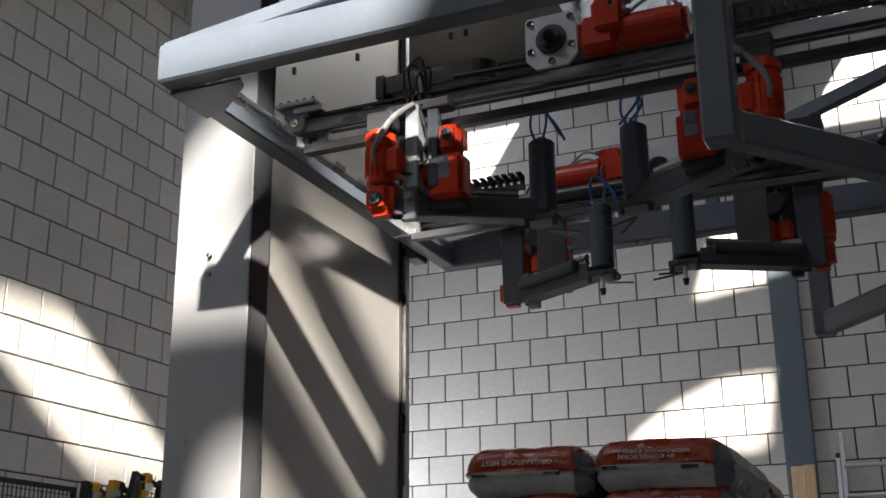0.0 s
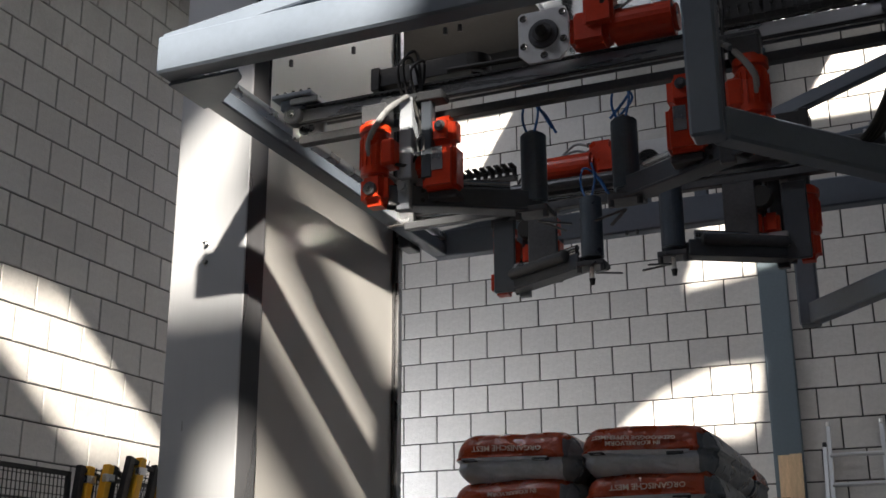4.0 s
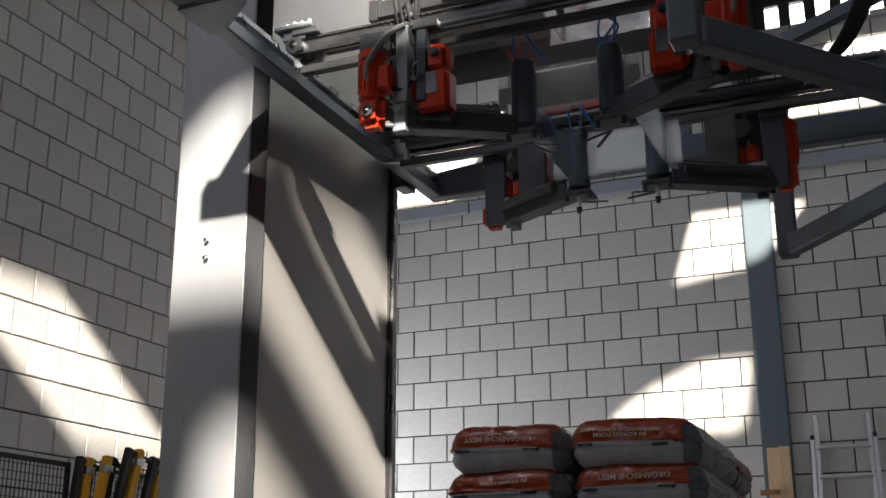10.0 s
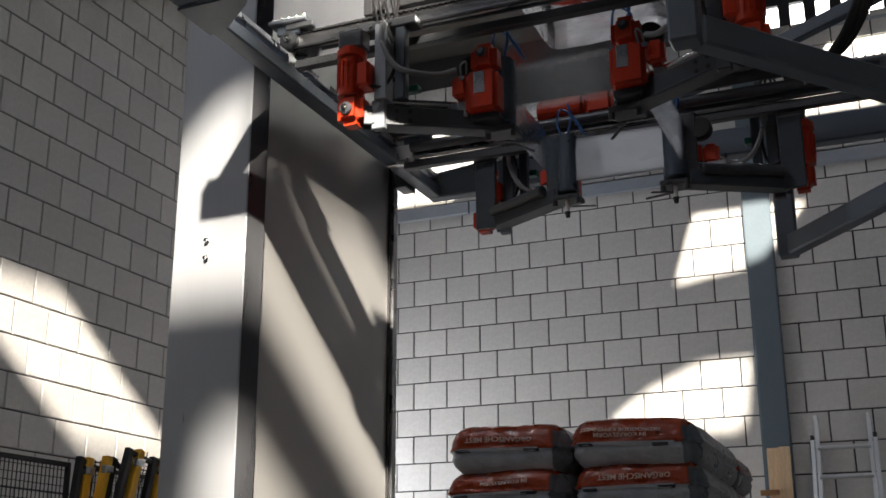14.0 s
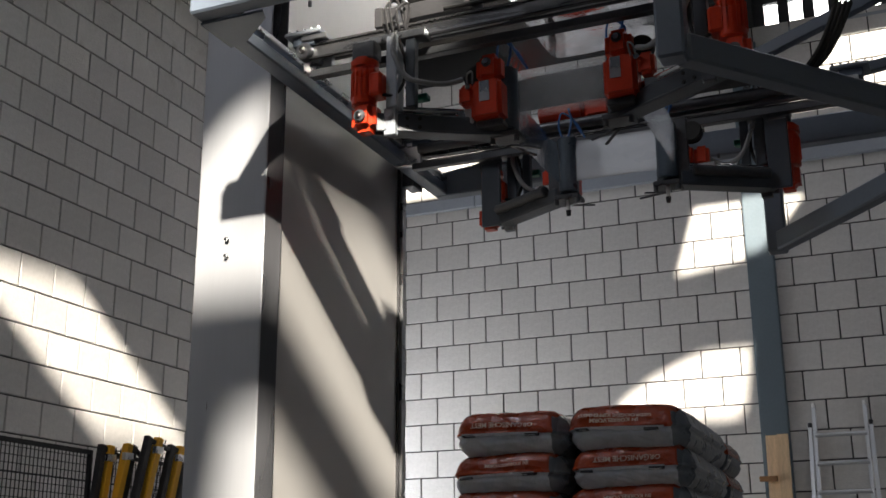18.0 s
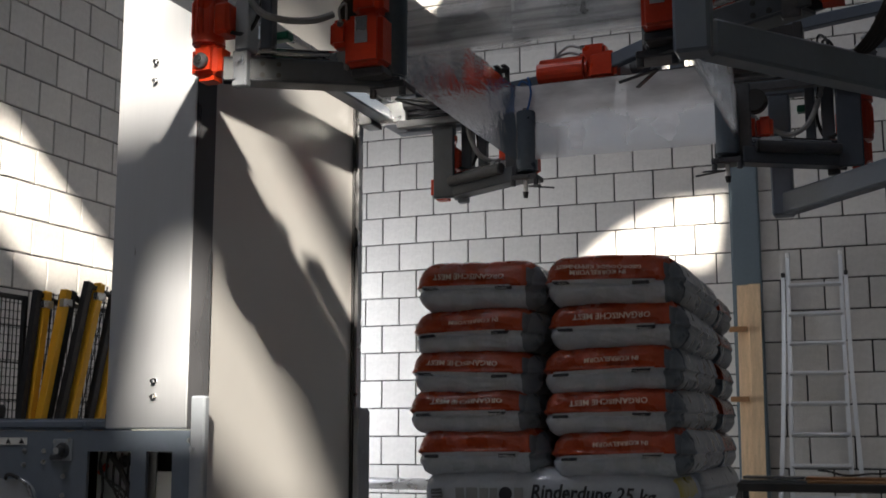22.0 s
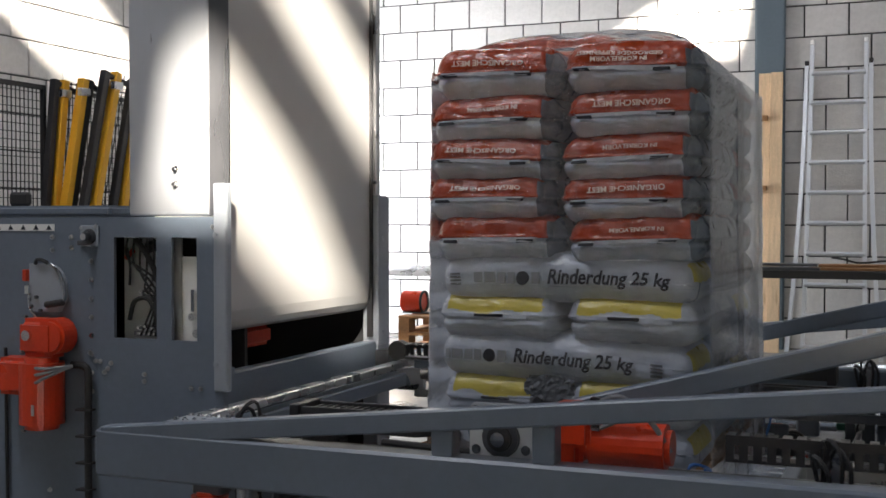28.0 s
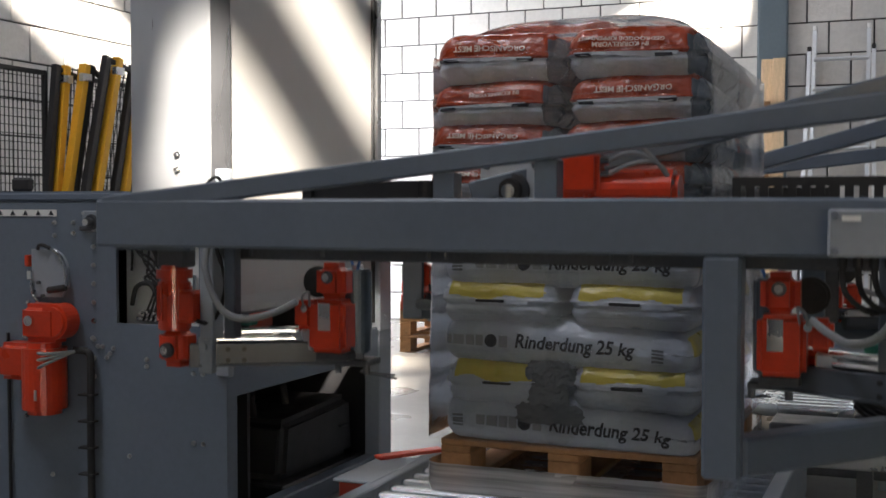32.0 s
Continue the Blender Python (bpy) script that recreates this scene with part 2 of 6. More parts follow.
M = {
    "block": material("limestone_block", (0.60, 0.588, 0.568), 0.85, vary=0.10, scale=3.0, bump=0.35, bscale=45, per=0.07,
                      stain=((0.40, 0.385, 0.35), 2.3, 0.66)),
    "joint": material("mortar_joint", (0.05, 0.05, 0.05), 0.95, vary=0.2, scale=8, bump=0.3),
    "floor": material("concrete_floor", (0.20, 0.188, 0.168), 0.33, vary=0.15, scale=1.4, bump=0.1, bscale=30, stain=((0.20, 0.187, 0.165), 1.1, 0.6)),
    "steel": material("brushed_steel", (0.58, 0.605, 0.645), 0.32, 0.6, vary=0.025, scale=2, bump=0.0, bscale=14, stretch=(6, 6, 0.35), rvary=0.05),
    # casing steel darkened for the fold's shade and its dark reflection
    "fold": material("folded_steel_in_shade", (0.17, 0.175, 0.19), 0.30, 0.85, vary=0.05, scale=2, stretch=(3, 3, 0.6)),
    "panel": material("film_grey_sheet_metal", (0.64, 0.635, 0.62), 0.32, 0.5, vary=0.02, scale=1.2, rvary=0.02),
    "grey": material("grey_powder_coat", (0.130, 0.160, 0.205), 0.40, vary=0.07, scale=5, bump=0.08, bscale=220, stain=((0.12, 0.14, 0.16), 5, 0.70)),
    "lightgrey": material("light_grey_paint", (0.29, 0.32, 0.36), 0.45, vary=0.06, scale=4, bump=0.06, bscale=220, stain=((0.3, 0.3, 0.3), 6, 0.7)),
    "dark": material("dark_grey_steel", (0.085, 0.09, 0.10), 0.4, 0.4, vary=0.2, scale=10, bump=0.1),
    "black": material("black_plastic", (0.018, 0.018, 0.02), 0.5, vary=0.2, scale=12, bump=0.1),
    "rubber": material("black_rubber", (0.02, 0.02, 0.02), 0.7, vary=0.2, scale=12, bump=0.1),
    "alu": material("aluminium", (0.62, 0.63, 0.65), 0.30, 1.0, vary=0.06, scale=10, bump=0.05, rvary=0.08),
    "plate": material("zinc_plated_steel", (0.62, 0.635, 0.65), 0.42, 0.35, vary=0.06, scale=9, rvary=0.06),
    "chrome": material("bright_steel", (0.75, 0.75, 0.75), 0.15, 1.0, vary=0.04, scale=10),
    "orange": material("orange_red_enamel", (0.58, 0.040, 0.008), 0.36, vary=0.12, scale=7, bump=0.12, bscale=90, coat=0.25, stain=((0.28, 0.03, 0.01), 9, 0.69)),
    "red": material("red_paint", (0.55, 0.05, 0.02), 0.4, vary=0.1, scale=8, bump=0.05),
    "yellow": material("yellow_paint", (0.80, 0.42, 0.03), 0.4, vary=0.08, scale=8, bump=0.05),
    "blue": material("blue_grey_steel", (0.12, 0.16, 0.19), 0.45, vary=0.08, scale=4, bump=0.08),
    "wood": material("pale_timber", (0.66, 0.48, 0.30), 0.65, vary=0.22, scale=5, bump=0.25, bscale=40, stretch=(8, 8, 0.6), per=0.1, stain=((0.26, 0.14, 0.06), 1.6, 0.66)),
    "pallet": material("pallet_timber", (0.33, 0.17, 0.072), 0.7, vary=0.25, scale=6, bump=0.3, bscale=50, per=0.15),
    "white": material("white_label", (0.8, 0.8, 0.78), 0.5, vary=0.04, scale=20),
    "ink": material("dark_print", (0.014, 0.016, 0.024), 0.5, vary=0.05, scale=20),
    "greyink": material("grey_print", (0.13, 0.14, 0.155), 0.45, vary=0.05, scale=20),
    "logogrey": material("pale_grey_print", (0.24, 0.255, 0.275), 0.4, vary=0.05, scale=20),
    "paleink": material("pale_print", (0.70, 0.58, 0.50), 0.4, vary=0.08, scale=30),
    "bagred": material("red_bag_film", (0.31, 0.040, 0.009), 0.27, vary=0.16, scale=14, bump=0.9, bscale=26, coat=0.12, stain=((0.40, 0.085, 0.04), 16, 0.70)),
    "baggrey": material("silver_grey_bag_film", (0.46, 0.505, 0.59), 0.26, vary=0.1, scale=9, bump=0.4, bscale=16, coat=0.3),
    "bagwhite": material("pale_grey_bag_film", (0.41, 0.45, 0.525), 0.32, vary=0.06, scale=9, bump=0.7, bscale=26, coat=0.3),
    "bagyellow": material("yellow_bag_print", (0.52, 0.43, 0.07), 0.34, vary=0.1, scale=14, bump=0.45, bscale=24, coat=0.25),
    "roof": material("dark_roof_sheet", (0.05, 0.045, 0.04), 0.8, vary=0.1, scale=2),
    "film": film_material("clear_stretch_film", 0.045, 0.10, tone=(0.95, 0.96, 0.98), stretch=(1, 1, 6)),
    "filmtop": film_material("clear_hood_film", 0.05, 0.14, wrinkle=0.15, ior=1.12),
    "skirtfront": film_material("hazy_film_curtain", 0.52, 0.16, tone=(0.95, 0.95, 0.96), scale=4, stretch=(0.3, 0.3, 11), wrinkle=0.06, lo=0.5, hi=1.5),
    "rollsteel": material("blued_roller_steel", (0.105, 0.135, 0.17), 0.34, 0.5, vary=0.12, scale=8, rvary=0.08),
    # grey arm paint taken darker for the shade under the ring
    "armgrey": material("arm_paint_with_shade", (0.06, 0.072, 0.09), 0.38, vary=0.1, scale=6, bump=0.08, bscale=200, stain=((0.06, 0.06, 0.065), 8, 0.68)),
    "rail": material("rail_aluminium", (0.44, 0.45, 0.47), 0.30, 1.0, vary=0.08, scale=5, stretch=(0.4, 4, 4), rvary=0.08),
    "ladder": material("ladder_aluminium", (0.66, 0.68, 0.70), 0.34, 0.75, vary=0.05, scale=8, rvary=0.06),
    "filmside": film_material("grazing_haze_film", 0.32, 0.25, tone=(0.88, 0.90, 0.93), scale=4, stretch=(1, 1, 1.5), wrinkle=0.25, lo=0.94, hi=1.06),
    "skirt": film_material("milky_film_curtain", 0.75, 0.2, tone=(0.95, 0.95, 0.96), scale=4, stretch=(1, 1, 3), wrinkle=0.25, lo=0.7, hi=1.3),
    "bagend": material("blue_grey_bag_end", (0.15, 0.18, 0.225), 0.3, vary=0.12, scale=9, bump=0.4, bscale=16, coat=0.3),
    "flap": material("pale_bag_seam", (0.36, 0.37, 0.40), 0.35, vary=0.1, scale=20, bump=0.3, coat=0.2),
    "cyan": material("green_plastic", (0.01, 0.13, 0.09), 0.4, vary=0.1),
    "hose": material("blue_hose", (0.03, 0.12, 0.35), 0.4, vary=0.1),
    "greyhose": material("grey_conduit", (0.23, 0.24, 0.25), 0.45, vary=0.1, scale=20),
}


def part(name, bm, mat, parent, label="", smooth=False):
    """Link a bmesh as one mesh object under a thing or a part."""
    me = bpy.data.meshes.new(name)
    bm.to_mesh(me)
    bm.free()
    for mm in (mat if isinstance(mat, (list, tuple)) else [mat]):
        me.materials.append(mm)
    if smooth:
        me.polygons.foreach_set("use_smooth", [True] * len(me.polygons))
    ob = new(name, me)
    ob.parent = parent
    if label:
        tagged(ob, label)
    return ob


def thing(name, label, category, at=(0, 0, 0), group="", kind=""):
    ob = new(name)
    ob.location = at
    return tagged(ob, label, category, group, kind)


def BM():
    return bmesh.new()


def box(bm, x0, x1, y0, y1, z0, z1, bevel=0.004, m=None):
    r = bmesh.ops.create_cube(bm, size=1.0)
    vs = r["verts"]
    mat = Matrix.Translation(((x0 + x1) / 2, (y0 + y1) / 2, (z0 + z1) / 2)) @ Matrix.Diagonal((x1 - x0, y1 - y0, z1 - z0, 1))
    bmesh.ops.transform(bm, matrix=mat, verts=vs)
    if bevel:
        es = {e for v in vs for e in v.link_edges}
        b = bmesh.ops.bevel(bm, geom=list(es), offset=min(bevel, 0.45 * min(x1 - x0, y1 - y0, z1 - z0)), segments=3 if bevel >= 0.012 else 1, affect="EDGES")
        vs = list({v for f in b["faces"] for v in f.verts} | {v for v in vs if v.is_valid})
    if m is not None:
        bmesh.ops.transform(bm, matrix=m, verts=vs)
    return bm


def beam(bm, a, b, w, h, bevel=0.006, up=(0, 0, 1)):
    """A box tube from a to b, w wide and h high."""
    a, b = Vector(a), Vector(b)
    ax = (b - a).normalized()
    side = ax.cross(Vector(up)).normalized()
    top = side.cross(ax)
    m = Matrix((ax, side, top)).transposed().to_4x4()
    m.translation = (a + b) / 2
    L = (b - a).length
    return box(bm, -L / 2, L / 2, -w / 2, w / 2, -h / 2, h / 2, bevel, m)


def rod(bm, a, b, r, seg=14, r2=None, bevel=0.0):
    a, b = Vector(a), Vector(b)
    q = (b - a).to_track_quat("Z", "Y").to_matrix().to_4x4()
    q.translation = (a + b) / 2
    c = bmesh.ops.create_cone(bm, cap_ends=True, segments=seg, radius1=r, radius2=r if r2 is None else r2, depth=(b - a).length, matrix=q)
    if bevel:
        caps = [f for v in c["verts"] for f in v.link_faces if len(f.verts) == seg]
        es = {e for f in caps for e in f.edges}
        bmesh.ops.bevel(bm, geom=list(es), offset=bevel, segments=2, affect="EDGES")
    return bm


def pipe(bm, pts, r, seg=8, steps=6):
    """A hose through points, smoothed."""
    P = [Vector(p) for p in pts]
    if len(P) > 2:
        Q = []
        for i in range(len(P) - 1):
            p0, p1, p2, p3 = P[max(i - 1, 0)], P[i], P[i + 1], P[min(i + 2, len(P) - 1)]
            for k in range(steps):
                t = k / steps
                Q.append(0.5 * ((2 * p1) + (p2 - p0) * t + (2 * p0 - 5 * p1 + 4 * p2 - p3) * t * t + (3 * p1 - p0 - 3 * p2 + p3) * t ** 3))
        P = Q + [P[-1]]
    rings = []
    for i, p in enumerate(P):
        d = (P[min(i + 1, len(P) - 1)] - P[max(i - 1, 0)]).normalized()
        s = d.orthogonal().normalized() if abs(d.z) > 0.95 else d.cross(Vector((0, 0, 1))).normalized()
        u = s.cross(d)
        rings.append([bm.verts.new(p + r * (math.cos(a) * s + math.sin(a) * u)) for a in [2 * math.pi * k / seg for k in range(seg)]])
    for r0, r1 in zip(rings, rings[1:]):
        for k in range(seg):
            bm.faces.new((r0[k], r0[(k + 1) % seg], r1[(k + 1) % seg], r1[k]))
    bm.faces.new(rings[0][::-1])
    bm.faces.new(rings[-1])
    return bm


def lettering(name, text, size, mat, parent, m, extrude=0.0008, squash=1.0, label="", bend=None, bold=0.0, slant=0.0):
    """Words with the built-in font as a thin mesh part."""
    cu = bpy.data.curves.new(name, "FONT")
    cu.body, cu.size, cu.align_x, cu.align_y, cu.extrude, cu.resolution_u, cu.offset = text, size, "CENTER", "CENTER", extrude, 2, bold
    tmp = bpy.data.objects.new(name + "_tmp", cu)
    scene.collection.objects.link(tmp)
    me = bpy.data.meshes.new_from_object(tmp.evaluated_get(bpy.context.evaluated_depsgraph_get()))
    bpy.data.objects.remove(tmp)
    bpy.data.curves.remove(cu)
    me.materials.clear()
    me.materials.append(mat)
    me.transform(Matrix(((squash, slant, 0, 0), (0, 1, 0, 0), (0, 0, 1, 0), (0, 0, 0, 1))))
    me.transform(m)
    if bend:
        for v in me.vertices:
            v.co = bend(v.co)
    me.name = name
    ob = new(name, me)
    ob.parent = parent
    if label:
        tagged(ob, label)
    return ob


# ---------------------------------------------------------------- the hall


def slab(name, x0, x1, y0, y1, z0, z1, mat, label, category):
    ob = part(name, box(BM(), x0, x1, y0, y1, z0, z1, 0), mat, None)
    return tagged(ob, label, category, kind="structure")


slab("floor", -5.9, 9.2, -20.4, 0.4, -0.2, 0.0, M["floor"], "worn beige concrete floor of the hall", "floor")
bm = BM()
box(bm, -5.85, 0.0, 0.016, 0.26, 0, ROOF_Z, 0)
box(bm, 0.0, 2.0, 0.016, 0.26, 0, 7.08, 0)
box(bm, 2.0, 9.0, 0.016, 0.26, 0, ROOF_Z, 0)
wall_back = tagged(part("wall_back", bm, M["joint"], None), "wall of pale limestone blocks with dark open joints", "wall", kind="structure")


def left_wall():
    bm = BM()
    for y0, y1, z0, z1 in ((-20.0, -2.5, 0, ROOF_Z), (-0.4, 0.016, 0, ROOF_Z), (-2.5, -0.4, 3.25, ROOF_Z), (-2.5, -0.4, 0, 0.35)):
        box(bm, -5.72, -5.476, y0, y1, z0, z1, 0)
    return tagged(part("wall_left", bm, M["joint"], None), "tall wall of pale limestone blocks, sunlit in stripes", "wall", kind="structure")


wall_left = left_wall()
# unseen side wall, added to keep outside light out of the hall
slab("wall_right", 9.0, 9.25, -20.0, 0.26, 0, ROOF_Z, M["lightgrey"], "plain grey side wall, unseen, closing the hall to outside light", "wall")


# unseen wall; its door opening is added to let fill light in
def front_wall():
    bm = BM()
    for x0, x1, z0, z1 in ((-5.72, 4.6, 0, ROOF_Z), (6.6, 9.0, 0, ROOF_Z), (4.6, 6.6, 3.0, ROOF_Z)):
        box(bm, x0, x1, -20.25, -20.0, z0, z1, 0)
    return tagged(part("wall_front", bm, M["lightgrey"], None), "unseen grey wall with an opening added for the front fill", "wall", kind="structure")


front_wall()


def half(poly, a, b):
    """The part of a plan polygon that lies right of the line from a to b."""
    side = [(b[0] - a[0]) * (p[1] - a[1]) - (b[1] - a[1]) * (p[0] - a[0]) for p in poly]
    out = []
    for k, p in enumerate(poly):
        q, d, e = poly[(k + 1) % len(poly)], side[k], side[(k + 1) % len(poly)]
        if d <= 0:
            out.append(p)
        if d * e < 0:
            f = d / (d - e)
            out.append((p[0] + (q[0] - p[0]) * f, p[1] + (q[1] - p[1]) * f))
    return out


def sheet(bm, poly, z0, z1):
    lo, hi = [[bm.verts.new((x, y, z)) for x, y in poly] for z in (z0, z1)]
    bm.faces.new(lo[::-1])
    bm.faces.new(hi)
    for k in range(len(poly)):
        n = (k + 1) % len(poly)
        bm.faces.new((lo[k], lo[n], hi[n], hi[k]))


def ceiling():
    xs = sorted({-5.72, 9.25, *[h[0] for h in BOUNDS], *[h[1] for h in BOUNDS]})
    ys = sorted({-20.25, 0.26, *[h[2] for h in BOUNDS], *[h[3] for h in BOUNDS]})
    bm = BM()
    for x0, x1 in zip(xs, xs[1:]):
        for y0, y1 in zip(ys, ys[1:]):
            cx, cy = (x0 + x1) / 2, (y0 + y1) / 2
            if not any(h[0] < cx < h[1] and h[2] < cy < h[3] for h in BOUNDS):
                box(bm, x0, x1, y0, y1, ROOF_Z, ROOF_Z + 0.08, 0)
    for quad, (x0, x1, y0, y1) in zip(HOLES, BOUNDS):
        rest = [(x0, y0), (x1, y0), (x1, y1), (x0, y1)]
        for a, b in zip(quad, quad[1:] + quad[:1]):
            off = half(rest, a, b)
            if len(off) > 2 and abs(sum(p[0] * q[1] - q[0] * p[1] for p, q in zip(off, off[1:] + off[:1]))) > 1e-4:
                sheet(bm, off, ROOF_Z, ROOF_Z + 0.08)
            rest = half(rest, b, a)
    for y in (-18.6, -16.1, -13.2, -8.3, -5.25, -3.2):
        box(bm, -5.45, 8.9, y, y + 0.12, ROOF_Z - 0.22, ROOF_Z, 0)
    return tagged(part("ceiling", bm, M["roof"], None), "dark sheet roof with purlins, its unseen rooflights cut to shape the sun patches", "ceiling", kind="structure")


ceiling()


M["daylight"] = bpy.data.materials.new("hazy_daylight")
M["daylight"].use_nodes = True
socket(M["daylight"].node_tree.nodes["Principled BSDF"], "Emission Color", (0.92, 0.96, 1.0, 1))
socket(M["daylight"].node_tree.nodes["Principled BSDF"], "Emission Strength", 1.0)


def clerestory():
    win = thing("window_1", "small strip window high in the block wall", "window", kind="structure")
    bm = BM()
    box(bm, 0.0, 2.0, 0.0, 0.22, 7.08, 7.13, 0.005)
    part("window_sill", bm, M["lightgrey"], win, "grey metal sill")
    bm = BM()
    box(bm, 0.0, 2.0, 0.05, 0.12, 7.48, 7.6, 0.004)
    box(bm, 0.0, 2.0, 0.05, 0.12, 7.13, 7.17, 0.004)
    # thick bars added in place of dark machine posts and hoses against the light
    for k in range(8):
        x = 0.06 + k * 0.268
        box(bm, x - 0.06, x + 0.06, 0.05, 0.12, 7.17, 7.48, 0.004)
    part("window_frame", bm, M["dark"], win)
    bd = part("backdrop", box(BM(), -9, 13, 3.0, 3.05, 6.0, 11.0, 0), M["daylight"], None)
    tagged(bd, "bright hazy sky outside the strip window", "sky", kind="structure")


clerestory()


def wall_ledge():
    for x0, x1 in ((-5.476, -3.35), (-3.34, -0.28), (0.02, 3.4), (3.41, 9.0)):
        ob = part("trim", box(BM(), x0, x1, -0.07, 0.0, 5.53, 5.67, 0.006), M["lightgrey"], None)
        tagged(ob, "pale grey steel ledge beam along the block wall", "beam", kind="structure")


wall_ledge()


def steel_column():
    c = thing("steel_column", "blue-grey painted steel H-column set in the block wall", "column")
    bm = BM()
    box(bm, -0.262, -0.004, -0.055, -0.043, 0.0, 7.0, 0.003)
    part("flange", bm, M["blue"], c)
    bm = BM()
    box(bm, -0.137, -0.129, -0.043, 0.0, 0.0, 7.0, 0)
    part("web", bm, M["blue"], c)
    for x in (-0.275, -0.004):
        bm = BM()
        box(bm, x, x + 0.013, -0.05, -0.002, 0.0, 7.0, 0.002)
        part("edge_angle", bm, M["blue"], c)


steel_column()

# ---------------------------------------------------------------- the hooding machine: fixed side


def bolt(bm, p, axis, r=0.009, h=0.008):
    a = Vector(p)
    rod(bm, a, a + Vector(axis) * h, r, 6)
    rod(bm, a, a + Vector(axis) * h * 0.3, r * 1.5, 12)


def lift_column():
    c = thing("lift_column", "brushed sheet-steel lifting column standing on the machine base", "machine column")
    bm = BM()
    box(bm, -1.50, -1.15, -8.10, -7.60, 1.25, 5.0, 0.006)
    part("front_casing", bm, M["steel"], c, "vertically brushed steel casing")
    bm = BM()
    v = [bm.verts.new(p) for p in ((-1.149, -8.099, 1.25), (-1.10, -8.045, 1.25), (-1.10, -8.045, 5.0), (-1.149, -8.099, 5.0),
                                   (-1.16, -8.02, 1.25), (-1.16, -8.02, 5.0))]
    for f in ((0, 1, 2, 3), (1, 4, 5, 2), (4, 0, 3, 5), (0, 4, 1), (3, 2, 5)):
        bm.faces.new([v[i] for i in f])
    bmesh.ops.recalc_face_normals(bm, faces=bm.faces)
    part("corner_fold", bm, M["fold"], c, "steel corner fold, darkened for its shade")
    bm = BM()
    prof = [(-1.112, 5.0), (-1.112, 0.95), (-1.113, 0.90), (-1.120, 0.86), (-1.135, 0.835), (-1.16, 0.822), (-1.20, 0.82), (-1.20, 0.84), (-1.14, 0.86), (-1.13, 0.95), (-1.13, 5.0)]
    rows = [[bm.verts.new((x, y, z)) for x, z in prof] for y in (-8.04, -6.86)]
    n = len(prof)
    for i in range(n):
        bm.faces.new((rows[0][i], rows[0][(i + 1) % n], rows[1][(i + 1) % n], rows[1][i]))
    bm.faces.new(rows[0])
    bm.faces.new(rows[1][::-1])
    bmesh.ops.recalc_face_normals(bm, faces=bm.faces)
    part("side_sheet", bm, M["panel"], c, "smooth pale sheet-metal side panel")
    bm = BM()
    box(bm, -1.125, -1.10, -6.86, -6.845, 0.70, 5.0, 0)
    part("gasket", bm, M["black"], c, "black rubber edge strip")
    bm = BM()
    box(bm, -1.13, -1.09, -6.835, -6.79, 1.34, 5.0, 0.003)
    part("rear_rail", bm, M["alu"], c, "bright guide rail")
    bm = BM()
    box(bm, -1.16, -1.085, -6.83, -6.70, 0.0, 1.34, 0.004)
    part("rear_post", bm, M["lightgrey"], c)
    bm = BM()
    box(bm, -1.15, -1.075, -6.84, -6.74, 0.66, 1.35, 0.004)
    bolt(bm, (-1.075, -6.79, 1.15), (1, 0, 0))
    bolt(bm, (-1.075, -6.79, 0.72), (1, 0, 0))
    part("rail_bracket", bm, M["lightgrey"], c)
    bm = BM()
    for x, z in ((-1.332, 2.62), (-1.332, 2.545), (-1.29, 1.42), (-1.29, 1.365)):
        bolt(bm, (x, -8.10, z), (0, -1, 0), 0.008, 0.02)
    tagged(part("casing_screws", bm, M["chrome"], c), kind="stuff")


lift_column()


def plate_with_holes(bm, x0, x1, z0, z1, y0, y1, holes):
    xs = sorted({x0, x1, *[h[0] for h in holes], *[h[1] for h in holes]})
    zs = sorted({z0, z1, *[h[2] for h in holes], *[h[3] for h in holes]})
    for a, b in zip(xs, xs[1:]):
        for c, d in zip(zs, zs[1:]):
            if not any(h[0] < (a + b) / 2 < h[1] and h[2] < (c + d) / 2 < h[3] for h in holes):
                box(bm, a, b, y0, y1, c, d, 0)
    bmesh.ops.remove_doubles(bm, verts=bm.verts, dist=0.0005)


